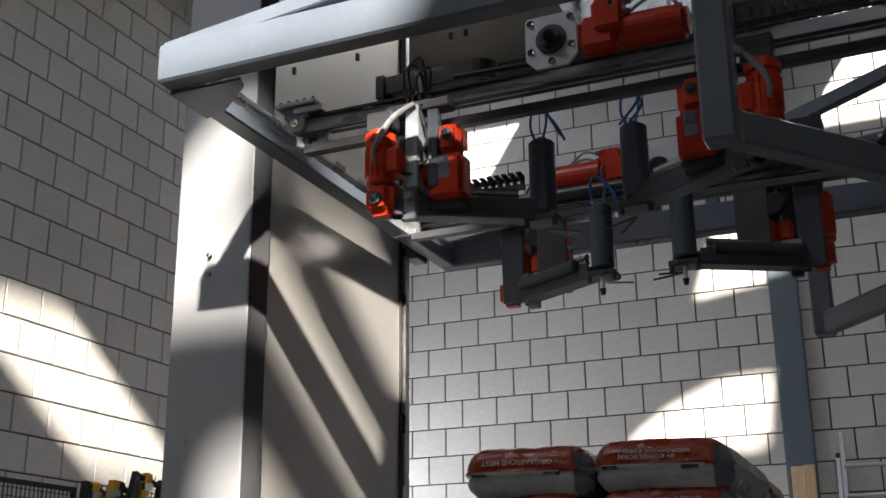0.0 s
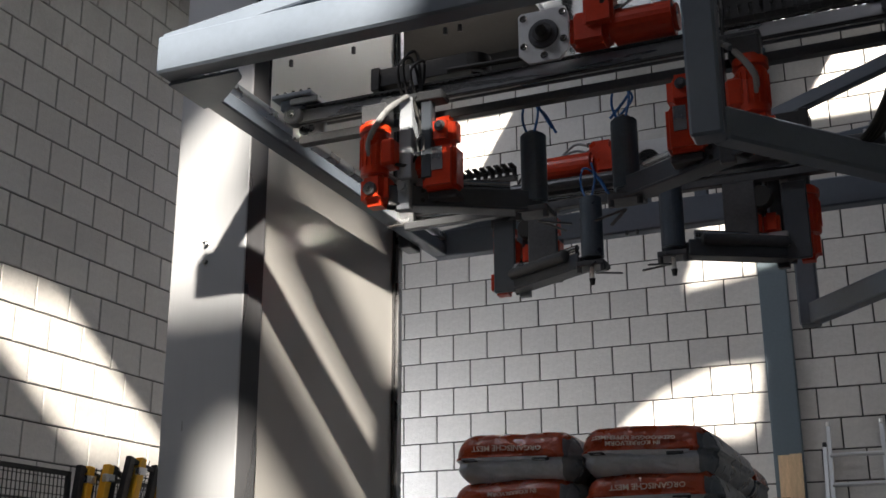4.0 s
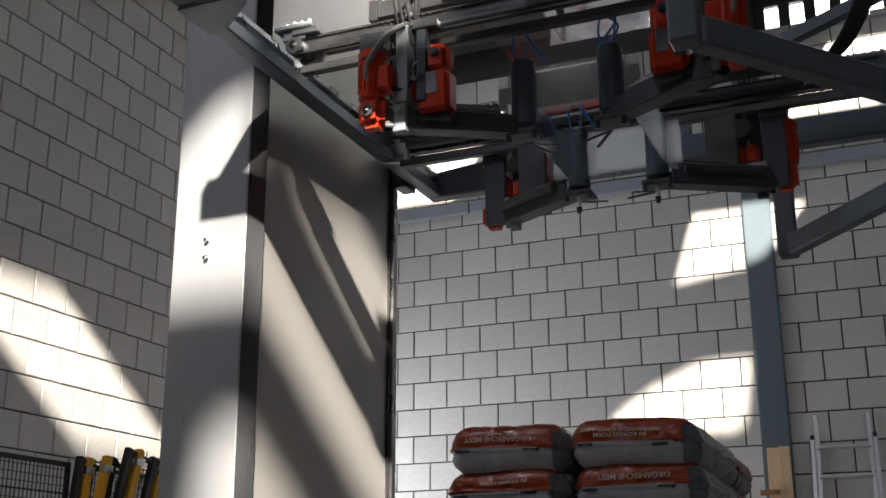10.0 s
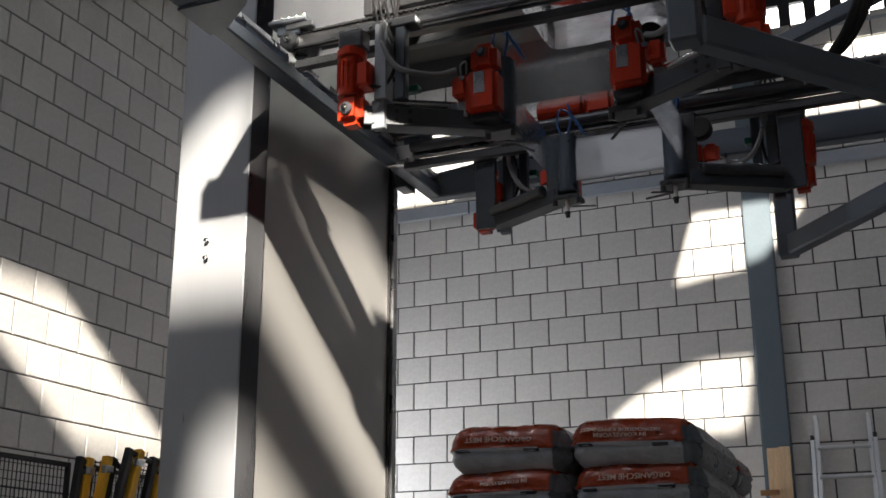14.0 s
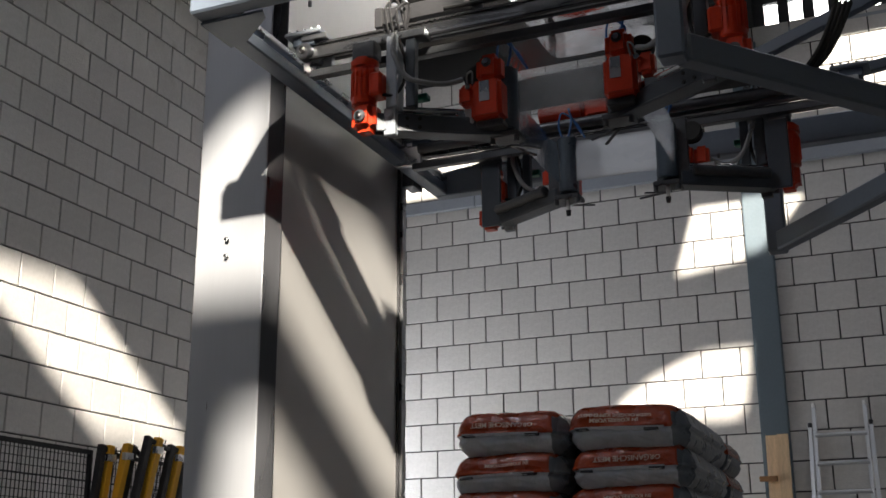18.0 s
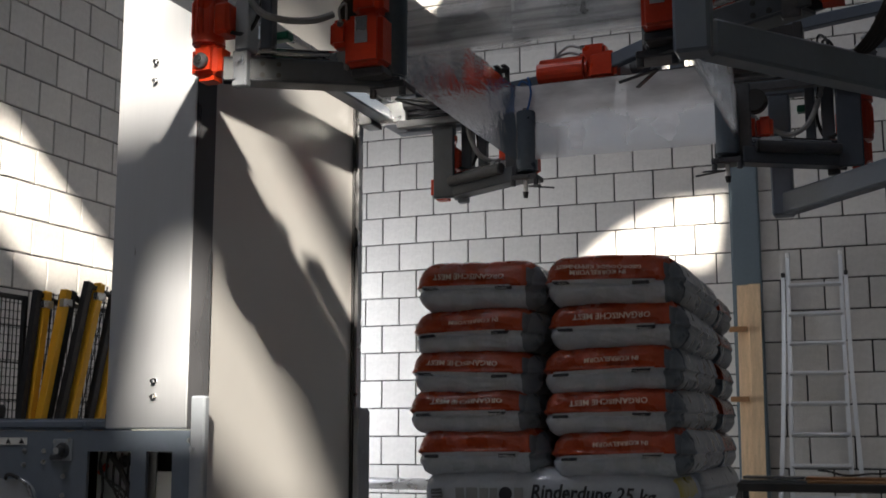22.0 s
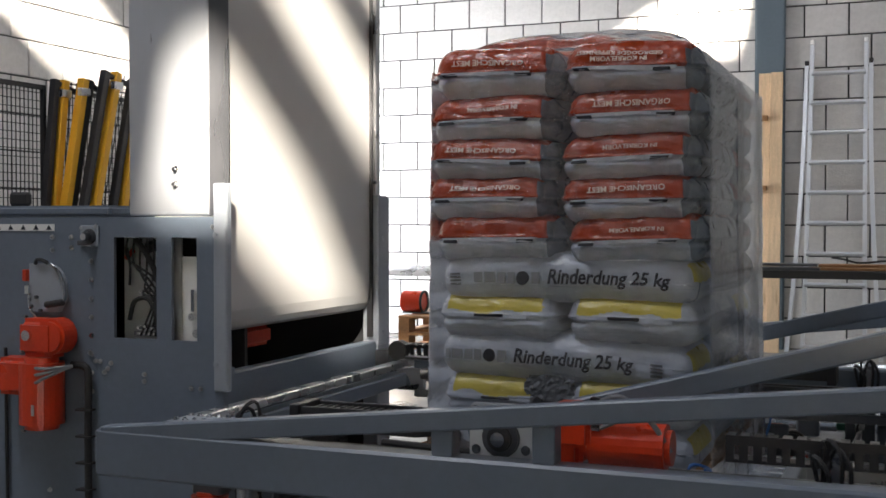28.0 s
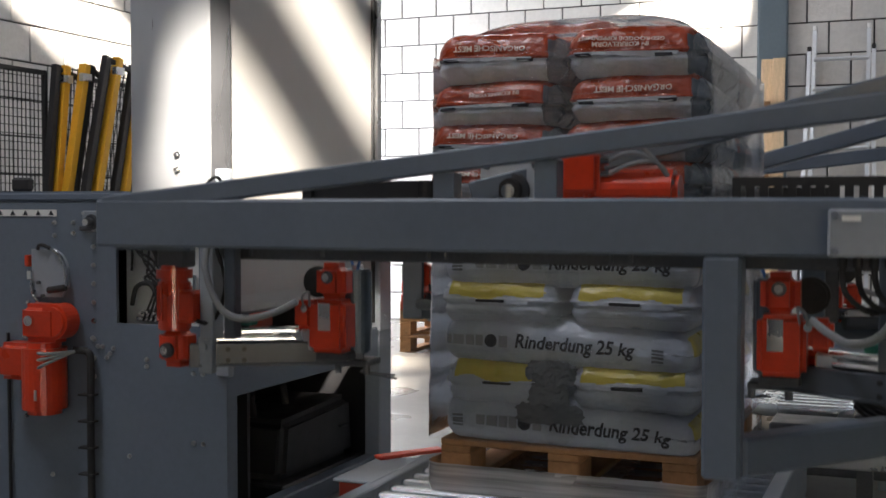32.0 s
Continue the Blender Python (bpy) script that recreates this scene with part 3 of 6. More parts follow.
def gearmotor(parent, hub, height=0.29, w=0.085, side=1, name="motor", turn=0.0, deep=0.1):
    """Orange-red upright gear motor: gear foot with a hub, terminal box, finned body. hub: the hub's place in the parent's space."""
    m0 = Matrix.Translation(hub) @ pose(0, 0, 0, 0, 0, turn)
    bm = BM()
    box(bm, -0.05, 0.055, -deep * 0.5, deep * 0.5, -0.055, 0.07, 0.026, m0)
    body = part(name, bm, M["orange"], parent, "orange-red enamelled gear motor")
    bm = BM()
    rod(bm, (-0.008, 0, 0.06), (-0.008, 0, height - 0.05), w * 0.48, 28, bevel=0.004)
    bmesh.ops.transform(bm, matrix=m0, verts=bm.verts)
    part("housing", bm, M["orange"], body)
    bm = BM()
    rod(bm, (-0.008, 0, height - 0.055), (-0.008, 0, height + 0.0), w * 0.53, 28, bevel=0.014)
    bmesh.ops.transform(bm, matrix=m0, verts=bm.verts)
    part("fan_cowl", bm, M["orange"], body)
    bm = BM()
    box(bm, side * 0.03 - 0.001 if side > 0 else -0.085, 0.085 if side > 0 else -0.03, -0.045, 0.035, 0.085, 0.185, 0.01, m0)
    part("terminal_box", bm, M["orange"], body)
    bm = BM()
    rod(bm, (0, -deep * 0.5 - 0.014, 0), (0, -deep * 0.5 + 0.01, 0), 0.024, 18, bevel=0.003)
    bmesh.ops.transform(bm, matrix=m0, verts=bm.verts)
    part("hub_ring", bm, M["dark"], body)
    bm = BM()
    rod(bm, (0, -deep * 0.5 - 0.022, 0), (0, -deep * 0.5 - 0.012, 0), 0.013, 12)
    rod(bm, (0, -deep * 0.5 - 0.026, 0), (0, -deep * 0.5 - 0.02, 0), 0.006, 6)
    bmesh.ops.transform(bm, matrix=m0, verts=bm.verts)
    part("shaft_end", bm, M["chrome"], body)
    bm = BM()
    for k in range(18):
        box(bm, w * 0.46, w * 0.52, -0.0016, 0.0016, 0.09, height - 0.065, 0, m0 @ Matrix.Translation((-0.008, 0, 0)) @ Matrix.Rotation(k * math.pi / 9, 4, "Z"))
    tagged(part("cooling_rib", bm, M["orange"], body), kind="stuff")
    return body


def machine_base():
    c = thing("machine_base", "grey-painted machine base cabinet with cut-outs and a gear motor", "machine")
    cut1, cut2 = (-1.555, -1.365, 0.795, 1.17), (-1.30, -1.19, 0.795, 1.17)
    bm = BM()
    plate_with_holes(bm, -2.7, -1.075, 0.0, 1.245, -8.12, -8.105, [cut1, cut2])
    part("front_plate", bm, M["grey"], c, "grey painted front plate")
    bm = BM()
    box(bm, -2.7, -1.16, -8.105, -6.72, 1.20, 1.245, 0)
    part("top_plate", bm, M["grey"], c)
    # black on these sheets stands for the shade inside the cabinet
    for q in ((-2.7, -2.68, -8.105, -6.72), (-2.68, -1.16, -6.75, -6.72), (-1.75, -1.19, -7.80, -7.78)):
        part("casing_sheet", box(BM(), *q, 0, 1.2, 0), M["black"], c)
    bm = BM()
    box(bm, -1.112, -1.054, -8.135, -8.10, 0.62, 1.365, 0.006)
    for z in (1.18, 0.72):
        bolt(bm, (-1.10, -8.135, z), (0, -1, 0), 0.008)
    part("corner_flange", bm, M["lightgrey"], c)
    bm = BM()
    box(bm, -1.14, -1.08, -8.10, -8.04, 0.0, 0.70, 0.004)
    part("corner_post", bm, M["grey"], c)
    bm = BM()
    box(bm, -1.15, -1.09, -8.04, -6.83, 0.535, 0.68, 0.006)
    part("side_beam", bm, M["grey"], c, "grey cross beam below the side panel")
    bm = BM()
    box(bm, -1.16, -1.09, -8.04, -6.83, 0.0, 0.085, 0.006)
    part("foot_beam", bm, M["grey"], c)
    # dark grey pump taken to black for the same shade
    bm = BM()
    box(bm, -1.56, -1.2, -7.52, -6.86, 0.09, 0.34, 0.035)
    for v in bm.verts:
        if v.co.z > 0.2:
            v.co.y = -7.16 + (v.co.y + 7.16) * 0.93
            v.co.z += 0.05 * (v.co.y + 7.5)
    part("pump_housing", bm, M["black"], c, "dark moulded pump housing, blackened for its shade")
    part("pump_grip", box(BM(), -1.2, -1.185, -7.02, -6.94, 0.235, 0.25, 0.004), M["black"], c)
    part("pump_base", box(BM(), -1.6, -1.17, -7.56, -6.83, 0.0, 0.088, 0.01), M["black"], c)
    for y, z in ((-7.62, 0.44), (-7.35, 0.45)):
        part("inner_pipe", pipe(BM(), [(-1.5, y, 0.09), (-1.45, y + 0.03, z), (-1.4, y + 0.16, z + 0.02), (-1.38, y + 0.2, 0.2)], 0.016), M["rubber"], c)
    bm = BM()
    box(bm, -1.56, -1.42, -7.62, -7.2, 0.69, 0.78, 0.02)
    part("inner_drive", bm, M["red"], c, "dark red drive behind the slot")
    bm = BM()
    box(bm, -1.42, -1.36, -7.76, -7.70, 0.10, 0.8, 0.004)
    part("inner_bracket", bm, M["alu"], c)
    # behind the cut-outs
    bm = BM()
    box(bm, -1.60, -1.34, -8.00, -7.99, 0.76, 1.19, 0)
    part("back_panel", bm, M["plate"], c, "bright plate behind the cut-out")
    bm = BM()
    box(bm, -1.29, -1.17, -8.07, -8.06, 0.76, 1.10, 0.003)
    part("guide_plate", bm, M["white"], c)
    bm = BM()
    pipe(bm, [(-1.50, -8.06, 1.16), (-1.44, -8.07, 1.10), (-1.40, -8.06, 1.00), (-1.41, -8.06, 0.88), (-1.40, -8.05, 0.80)], 0.011)
    part("cable", bm, M["rubber"], c, "loop of black cable")
    for P, r in (([(-1.53, -8.06, 0.86), (-1.50, -8.07, 0.93), (-1.44, -8.07, 0.94), (-1.41, -8.06, 0.88)], 0.009), ([(-1.54, -8.06, 1.13), (-1.52, -8.07, 1.06), (-1.53, -8.06, 0.99)], 0.005)):
        part("cable", pipe(BM(), P, r), M["rubber"], c)
    for k in range(5):
        P = [(-1.545 + 0.03 * k, -8.05, 1.165), (-1.53 + 0.028 * k, -8.07, 1.09 - 0.02 * k), (-1.42 - 0.012 * k, -8.065, 1.02 - 0.015 * k), (-1.385 - 0.01 * k, -8.06, 0.93), (-1.40 - 0.022 * k, -8.05, 0.80)]
        part("wire", pipe(BM(), P, 0.0045, 6), M["rubber"], c)
    for x, z0, z1 in ((-1.40, 1.00, 1.17), (-1.375, 0.80, 0.93)):
        part("manifold", rod(BM(), (x, -8.04, z0), (x, -8.04, z1), 0.016, 14, bevel=0.003), M["dark"], c)
    for x, z in ((-1.48, 0.965), (-1.455, 0.965), (-1.425, 0.965), (-1.49, 0.83), (-1.46, 0.835), (-1.43, 0.83)):
        bm = rod(BM(), (x, -8.05, z), (x, -8.0, z), 0.010, 10)
        part("hose_fitting", rod(bm, (x, -8.065, z), (x, -8.05, z), 0.006, 8), M["chrome"], c)
    part("fitting_rail", box(BM(), -1.52, -1.38, -8.05, -8.0, 0.80, 0.815, 0.002), M["chrome"], c)
    for a, b, r in (((-1.235, -8.09, 0.88), (-1.235, -8.06, 0.88), 0.014), ((-1.235, -8.08, 0.90), (-1.235, -8.08, 0.98), 0.008), ((-1.215, -8.09, 0.82), (-1.215, -8.06, 0.82), 0.016)):
        part("guide_pin", rod(BM(), a, b, r, 12), M["chrome"], c)
    bm = BM()
    rod(bm, (-1.47, -8.03, 1.13), (-1.38, -8.03, 1.15), 0.022, 14, bevel=0.004)
    part("valve", bm, M["black"], c)
    bm = BM()
    rod(bm, (-1.545, -8.06, 1.09), (-1.535, -8.03, 1.12), 0.01, 10)
    part("connector", bm, M["orange"], c)
    # warning strip
    bm = BM()
    box(bm, -2.4, -1.83, -8.1235, -8.1205, 1.193, 1.219, 0)
    part("warning_strip", bm, M["white"], c, "white strip of warning triangles")
    bm = BM()
    for k in range(9):
        x = -2.35 + k * 0.062
        vs = [bm.verts.new(p) for p in ((x - 0.013, -8.1245, 1.197), (x + 0.013, -8.1245, 1.197), (x, -8.1245, 1.217))]
        bm.faces.new(vs)
    bmesh.ops.recalc_face_normals(bm, faces=bm.faces)
    bmesh.ops.solidify(bm, geom=bm.faces[:], thickness=0.001)
    tagged(part("warning_triangles", bm, M["ink"], c), kind="stuff")
    # shaft bearing
    bm = BM()
    rod(bm, (-1.66, -8.12, 1.172), (-1.66, -8.135, 1.172), 0.030, 20, bevel=0.004)
    rod(bm, (-1.66, -8.135, 1.172), (-1.66, -8.16, 1.172), 0.017, 16, bevel=0.003)
    box(bm, -1.715, -1.66, -8.135, -8.12, 1.14, 1.158, 0.003)
    part("shaft_bearing", bm, M["dark"], c)
    part("bearing_flange", box(BM(), -1.705, -1.62, -8.127, -8.1205, 1.135, 1.215, 0.003), M["lightgrey"], c)
    part("shaft_cap", rod(BM(), (-1.66, -8.16, 1.172), (-1.66, -8.166, 1.172), 0.013, 14), M["chrome"], c)
    bm = BM()
    for x, z in ((-1.84, 1.17), (-1.84, 1.12), (-1.75, 1.17), (-1.75, 1.13), (-1.635, 1.21), (-1.70, 1.205)) + tuple((-1.658, 1.08 - 0.07 * k) for k in range(8)) + (
            (-1.64, 0.705), (-1.62, 0.705), (-1.665, 0.735), (-1.60, 0.665), (-1.585, 0.68), (-1.42, 0.665), (-1.42, 0.64), (-1.215, 0.625), (-1.175, 0.625),
            (-1.215, 0.37), (-1.175, 0.37), (-1.97, 0.86), (-1.99, 0.73), (-1.985, 0.42), (-1.88, 0.95), (-1.57, 0.70), (-1.12, 1.21), (-1.86, 0.20), (-1.5, 0.30)):
        bolt(bm, (x, -8.12, z), (0, -1, 0), 0.0065, 0.010)
    tagged(part("bolts", bm, M["rail"], c), kind="stuff")
    bm = BM()
    rod(bm, (-1.85, -8.15, 0.912), (-1.765, -8.15, 0.925), 0.013, 12, bevel=0.003)
    part("handle", bm, M["black"], c, "black handle")
    bm = BM()
    rim = [(-1.938, 0.885), (-1.938, 1.068)] + [(-1.855 + 0.085 * math.sin(a), 0.983 + 0.085 * math.cos(a)) for a in [k * math.pi / 16 for k in range(9)]] + [(-1.77, 0.93), (-1.80, 0.885)]
    f0, f1 = [[bm.verts.new((x, y, z)) for x, z in rim] for y in (-8.138, -8.12)]
    bm.faces.new(f0)
    bm.faces.new(f1[::-1])
    for i in range(len(rim)):
        j = (i + 1) % len(rim)
        bm.faces.new((f0[i], f1[i], f1[j], f0[j]))
    bmesh.ops.recalc_face_normals(bm, faces=bm.faces)
    part("hatch_plate", bm, M["lightgrey"], c, "pale grey hatch plate with a rounded corner")
    for x, z in ((-1.925, 0.905), (-1.90, 0.94), (-1.88, 0.89)):
        part("hatch_screw", rod(BM(), (x, -8.138, z), (x, -8.15, z), 0.007, 8), M["dark"], c)
    part("hatch_latch", box(BM(), -1.95, -1.925, -8.155, -8.138, 0.95, 0.985, 0.003), M["chrome"], c)
    part("top_hook", pipe(BM(), [(-1.905, -8.14, 1.068), (-1.89, -8.15, 1.083), (-1.865, -8.15, 1.082), (-1.845, -8.14, 1.07)], 0.007), M["black"], c)
    bm = BM()
    pipe(bm, [(-1.825, -8.148, 1.066), (-1.79, -8.148, 1.04), (-1.767, -8.148, 0.985), (-1.765, -8.148, 0.93)], 0.007)
    part("hatch_hinge", bm, M["chrome"], c)
    part("hatch_stay", pipe(BM(), [(-1.935, -8.14, 0.96), (-1.925, -8.15, 0.90), (-1.905, -8.14, 0.865)], 0.006), M["chrome"], c)
    bm = BM()
    box(bm, -1.965, -1.945, -8.15, -8.12, 1.0, 1.045, 0.004)
    part("lever", bm, M["orange"], c)
    # base gear motor
    bm = BM()
    box(bm, -1.925, -1.745, -8.23, -8.12, 0.72, 0.865, 0.025)
    mo = part("base_motor", bm, M["orange"], c, "orange-red gear motor with three cables")
    bm = BM()
    box(bm, -2.025, -1.86, -8.24, -8.13, 0.575, 0.715, 0.02)
    part("terminal_box", bm, M["orange"], mo)
    bm = BM()
    rod(bm, (-1.835, -8.19, 0.45), (-1.835, -8.19, 0.72), 0.083, 24, bevel=0.02)
    part("motor_body", bm, M["orange"], mo)
    part("gear_nose", rod(BM(), (-1.775, -8.225, 0.80), (-1.775, -8.13, 0.80), 0.068, 26, bevel=0.012), M["orange"], mo)
    part("motor_plate", box(BM(), -1.812, -1.80, -8.2765, -8.272, 0.51, 0.55, 0.001), M["alu"], mo)
    bm = BM()
    rod(bm, (-1.865, -8.245, 0.803), (-1.865, -8.225, 0.803), 0.02, 14)
    part("hub", bm, M["chrome"], mo)
    for z in (0.69, 0.655, 0.615):
        part("cable_gland", rod(BM(), (-1.865, -8.245, z), (-1.835, -8.25, z - 0.002), 0.011, 8), M["chrome"], mo)
        part("motor_cable", pipe(BM(), [(-1.84, -8.25, z), (-1.77, -8.26, z * 0.5 + 0.34), (-1.70, -8.18, 0.69)], 0.006), M["greyhose"], mo)
    bm = BM()
    pipe(bm, [(-1.72, -8.16, 0.692), (-1.668, -8.15, 0.685), (-1.652, -8.15, 0.64), (-1.655, -8.15, 0.4), (-1.652, -8.15, 0.0)], 0.014, 10)
    part("conduit", bm, M["rubber"], c, "black corrugated conduit")
    bm = BM()
    for k in range(6):
        box(bm, -1.70, -1.635, -8.168, -8.13, 0.52 - k * 0.1, 0.527 - k * 0.1, 0)
    tagged(part("conduit_clips", bm, M["black"], c), kind="stuff")
    bm = BM()
    rod(bm, (-2.06, -8.135, 0.74), (-2.055, -8.135, 0.0), 0.007, 8)
    part("side_cable", bm, M["black"], c)


machine_base()


def lid_tray():
    c = thing("lid_tray", "grey lid with black handles lying on the machine base", "lid")
    bm = BM()
    box(bm, -2.6, -1.62, -8.06, -7.75, 1.247, 1.29, 0.012)
    part("tray", bm, M["grey"], c)
    for x in (-2.12, -2.45):
        bm = BM()
        box(bm, x, x + 0.10, -8.05, -8.02, 1.29, 1.345, 0.01)
        part("handle", bm, M["black"], c)


lid_tray()

# ---------------------------------------------------------------- the hooding machine: lifting ring frame
XC, YC = 0.20, -7.7


def ring_frame():
    c = thing("ring_frame", "grey box-section ring frame that carries the hood down over the pallet", "machine frame")
    for s, nm in ((-1, "front"), (1, "rear")):
        y0 = YC + s * 1.16
        bm = BM()
        box(bm, -1.02, 1.75, y0 - 0.04, y0 + 0.04, 0, 0.138, 0.008)
        part(nm + "_beam", bm, M["grey"], c, "thick grey box-section beam")
        bm = BM()
        beam(bm, (-1.0, y0 + s * 0.012, 0.118), (1.75, y0 + s * 0.012, 0.409), 0.05, 0.055, 0.005)
        part(nm + "_brace", bm, M["grey"], c, "sloping brace")
        for x in (0.08, 0.355):
            bm = BM()
            box(bm, x - 0.03, x + 0.03, y0 - 0.028, y0 + 0.028, 0.138, 0.232 + 0.106 * (x - 0.08) - 0.027, 0.003)
            part("tie", bm, M["grey"], c)
        bm = BM()
        beam(bm, (0.06, YC + s * 0.93, 0.155), (1.72, YC + s * 0.60, 0.575), 0.05, 0.062, 0.005)
        part("inner_brace", bm, M["grey"], c, "steep inner brace")
        bm = BM()
        box(bm, 0.745, 0.835, y0 - 0.04, y0 + 0.04, -0.53, 0.0, 0.008)
        part(nm + "_post", bm, M["grey"], c)
        bm = BM()
        beam(bm, (0.815, y0 - s * 0.03, -0.482), (1.50, YC + s * 0.28, -0.482), 0.07, 0.094, 0.008)
        part(nm + "_strut", bm, M["grey"], c)
        bm = BM()
        beam(bm, (1.70, y0 - s * 0.05, 0.05), (1.48, YC + s * 0.3, -0.40), 0.07, 0.07, 0.008)
        part("diagonal", bm, M["grey"], c)
        if s > 0:
            continue
        bm = BM()
        sheet(bm, [(-1.018, y0 + 0.038), (-0.74, y0 + 0.038), (-0.76, y0 + 0.09), (-0.92, y0 + 0.22), (-1.018, y0 + 0.25)], -0.012, -0.002)
        bmesh.ops.recalc_face_normals(bm, faces=bm.faces)
        part("corner_gusset", bm, M["grey"], c, "flat gusset plate under the corner")
    bm = BM()
    box(bm, -1.02, -0.94, YC - 1.12, YC + 1.12, 0.0, 0.06, 0.006)
    part("side_beam", bm, M["grey"], c)
    bm = BM()
    box(bm, -0.99, -0.94, YC - 1.12, YC + 1.12, 0.085, 0.115, 0.004)
    part("guide_rail", bm, M["alu"], c, "bright linear guide")
    bm = BM()
    box(bm, -1.089, -1.02, -6.85, -6.73, -0.02, 0.16, 0.005)
    part("lift_carriage", bm, M["dark"], c)
    bm = BM()
    box(bm, 1.42, 1.54, YC - 0.36, YC + 0.36, -0.56, 0.52, 0.01)
    part("carriage_plate", bm, M["grey"], c)
    bm = BM()
    box(bm, 1.66, 1.74, YC - 1.12, YC + 1.12, 0.02, 0.12, 0.006)
    part("right_beam", bm, M["grey"], c)
    # control box on the front beam
    bm = BM()
    box(bm, 1.03, 1.225, YC - 1.275, YC - 1.2, 0.005, 0.112, 0.006)
    jb = part("control_box", bm, M["lightgrey"], c, "light grey junction box")
    bm = BM()
    box(bm, 1.06, 1.10, YC - 1.2775, YC - 1.2745, 0.085, 0.097, 0)
    part("small_label", bm, M["white"], jb)
    bm = BM()
    for x in (1.045, 1.205):
        for z in (0.018, 0.098):
            bolt(bm, (x, YC - 1.275, z), (0, -1, 0), 0.006, 0.004)
    tagged(part("corner_screws", bm, M["chrome"], jb), kind="stuff")
    bm = BM()
    for k in range(5):
        rod(bm, (1.06 + k * 0.033, YC - 1.235, 0.006), (1.06 + k * 0.033, YC - 1.235, -0.018), 0.011, 10)
    tagged(part("cable_glands", bm, M["black"], jb), kind="stuff")
    for k in range(5):
        bm = pipe(BM(), [(1.06 + k * 0.033, YC - 1.235, -0.015), (1.07 + k * 0.035, YC - 1.235, -0.08), (1.14 + k * 0.03, YC - 1.18, -0.12), (1.25, YC - 1.1, -0.03 - 0.02 * k)], 0.007)
        part("box_cable", bm, M["rubber"], jb)
    for k in range(4):
        a = 0.016 * k - 0.05
        bm = pipe(BM(), [(1.32 - a, YC - 0.75, 0.05), (1.28 - a, YC - 0.80, -0.2), (1.21 - a, YC - 0.79, -0.38 - 0.3 * a), (1.13 - a, YC - 0.72, -0.45 - 0.4 * a), (1.06, YC - 0.55, -0.44 - a)], 0.009)
        part("cable_loop", bm, M["rubber"], c, "black hanging cable")
    # sensor and wiring post near the front beam
    bm = BM()
    for s in (-1, 1):
        for x in (-0.55, -0.32, 0.0, 0.05, 0.5, 0.55):
            rod(bm, (x, YC + s * 1.10, 0.0), (x, YC + s * 1.10, -0.022), 0.007, 6)
    tagged(part("hanging_screws", bm, M["dark"], c), kind="stuff")
    return c


RING = ring_frame()


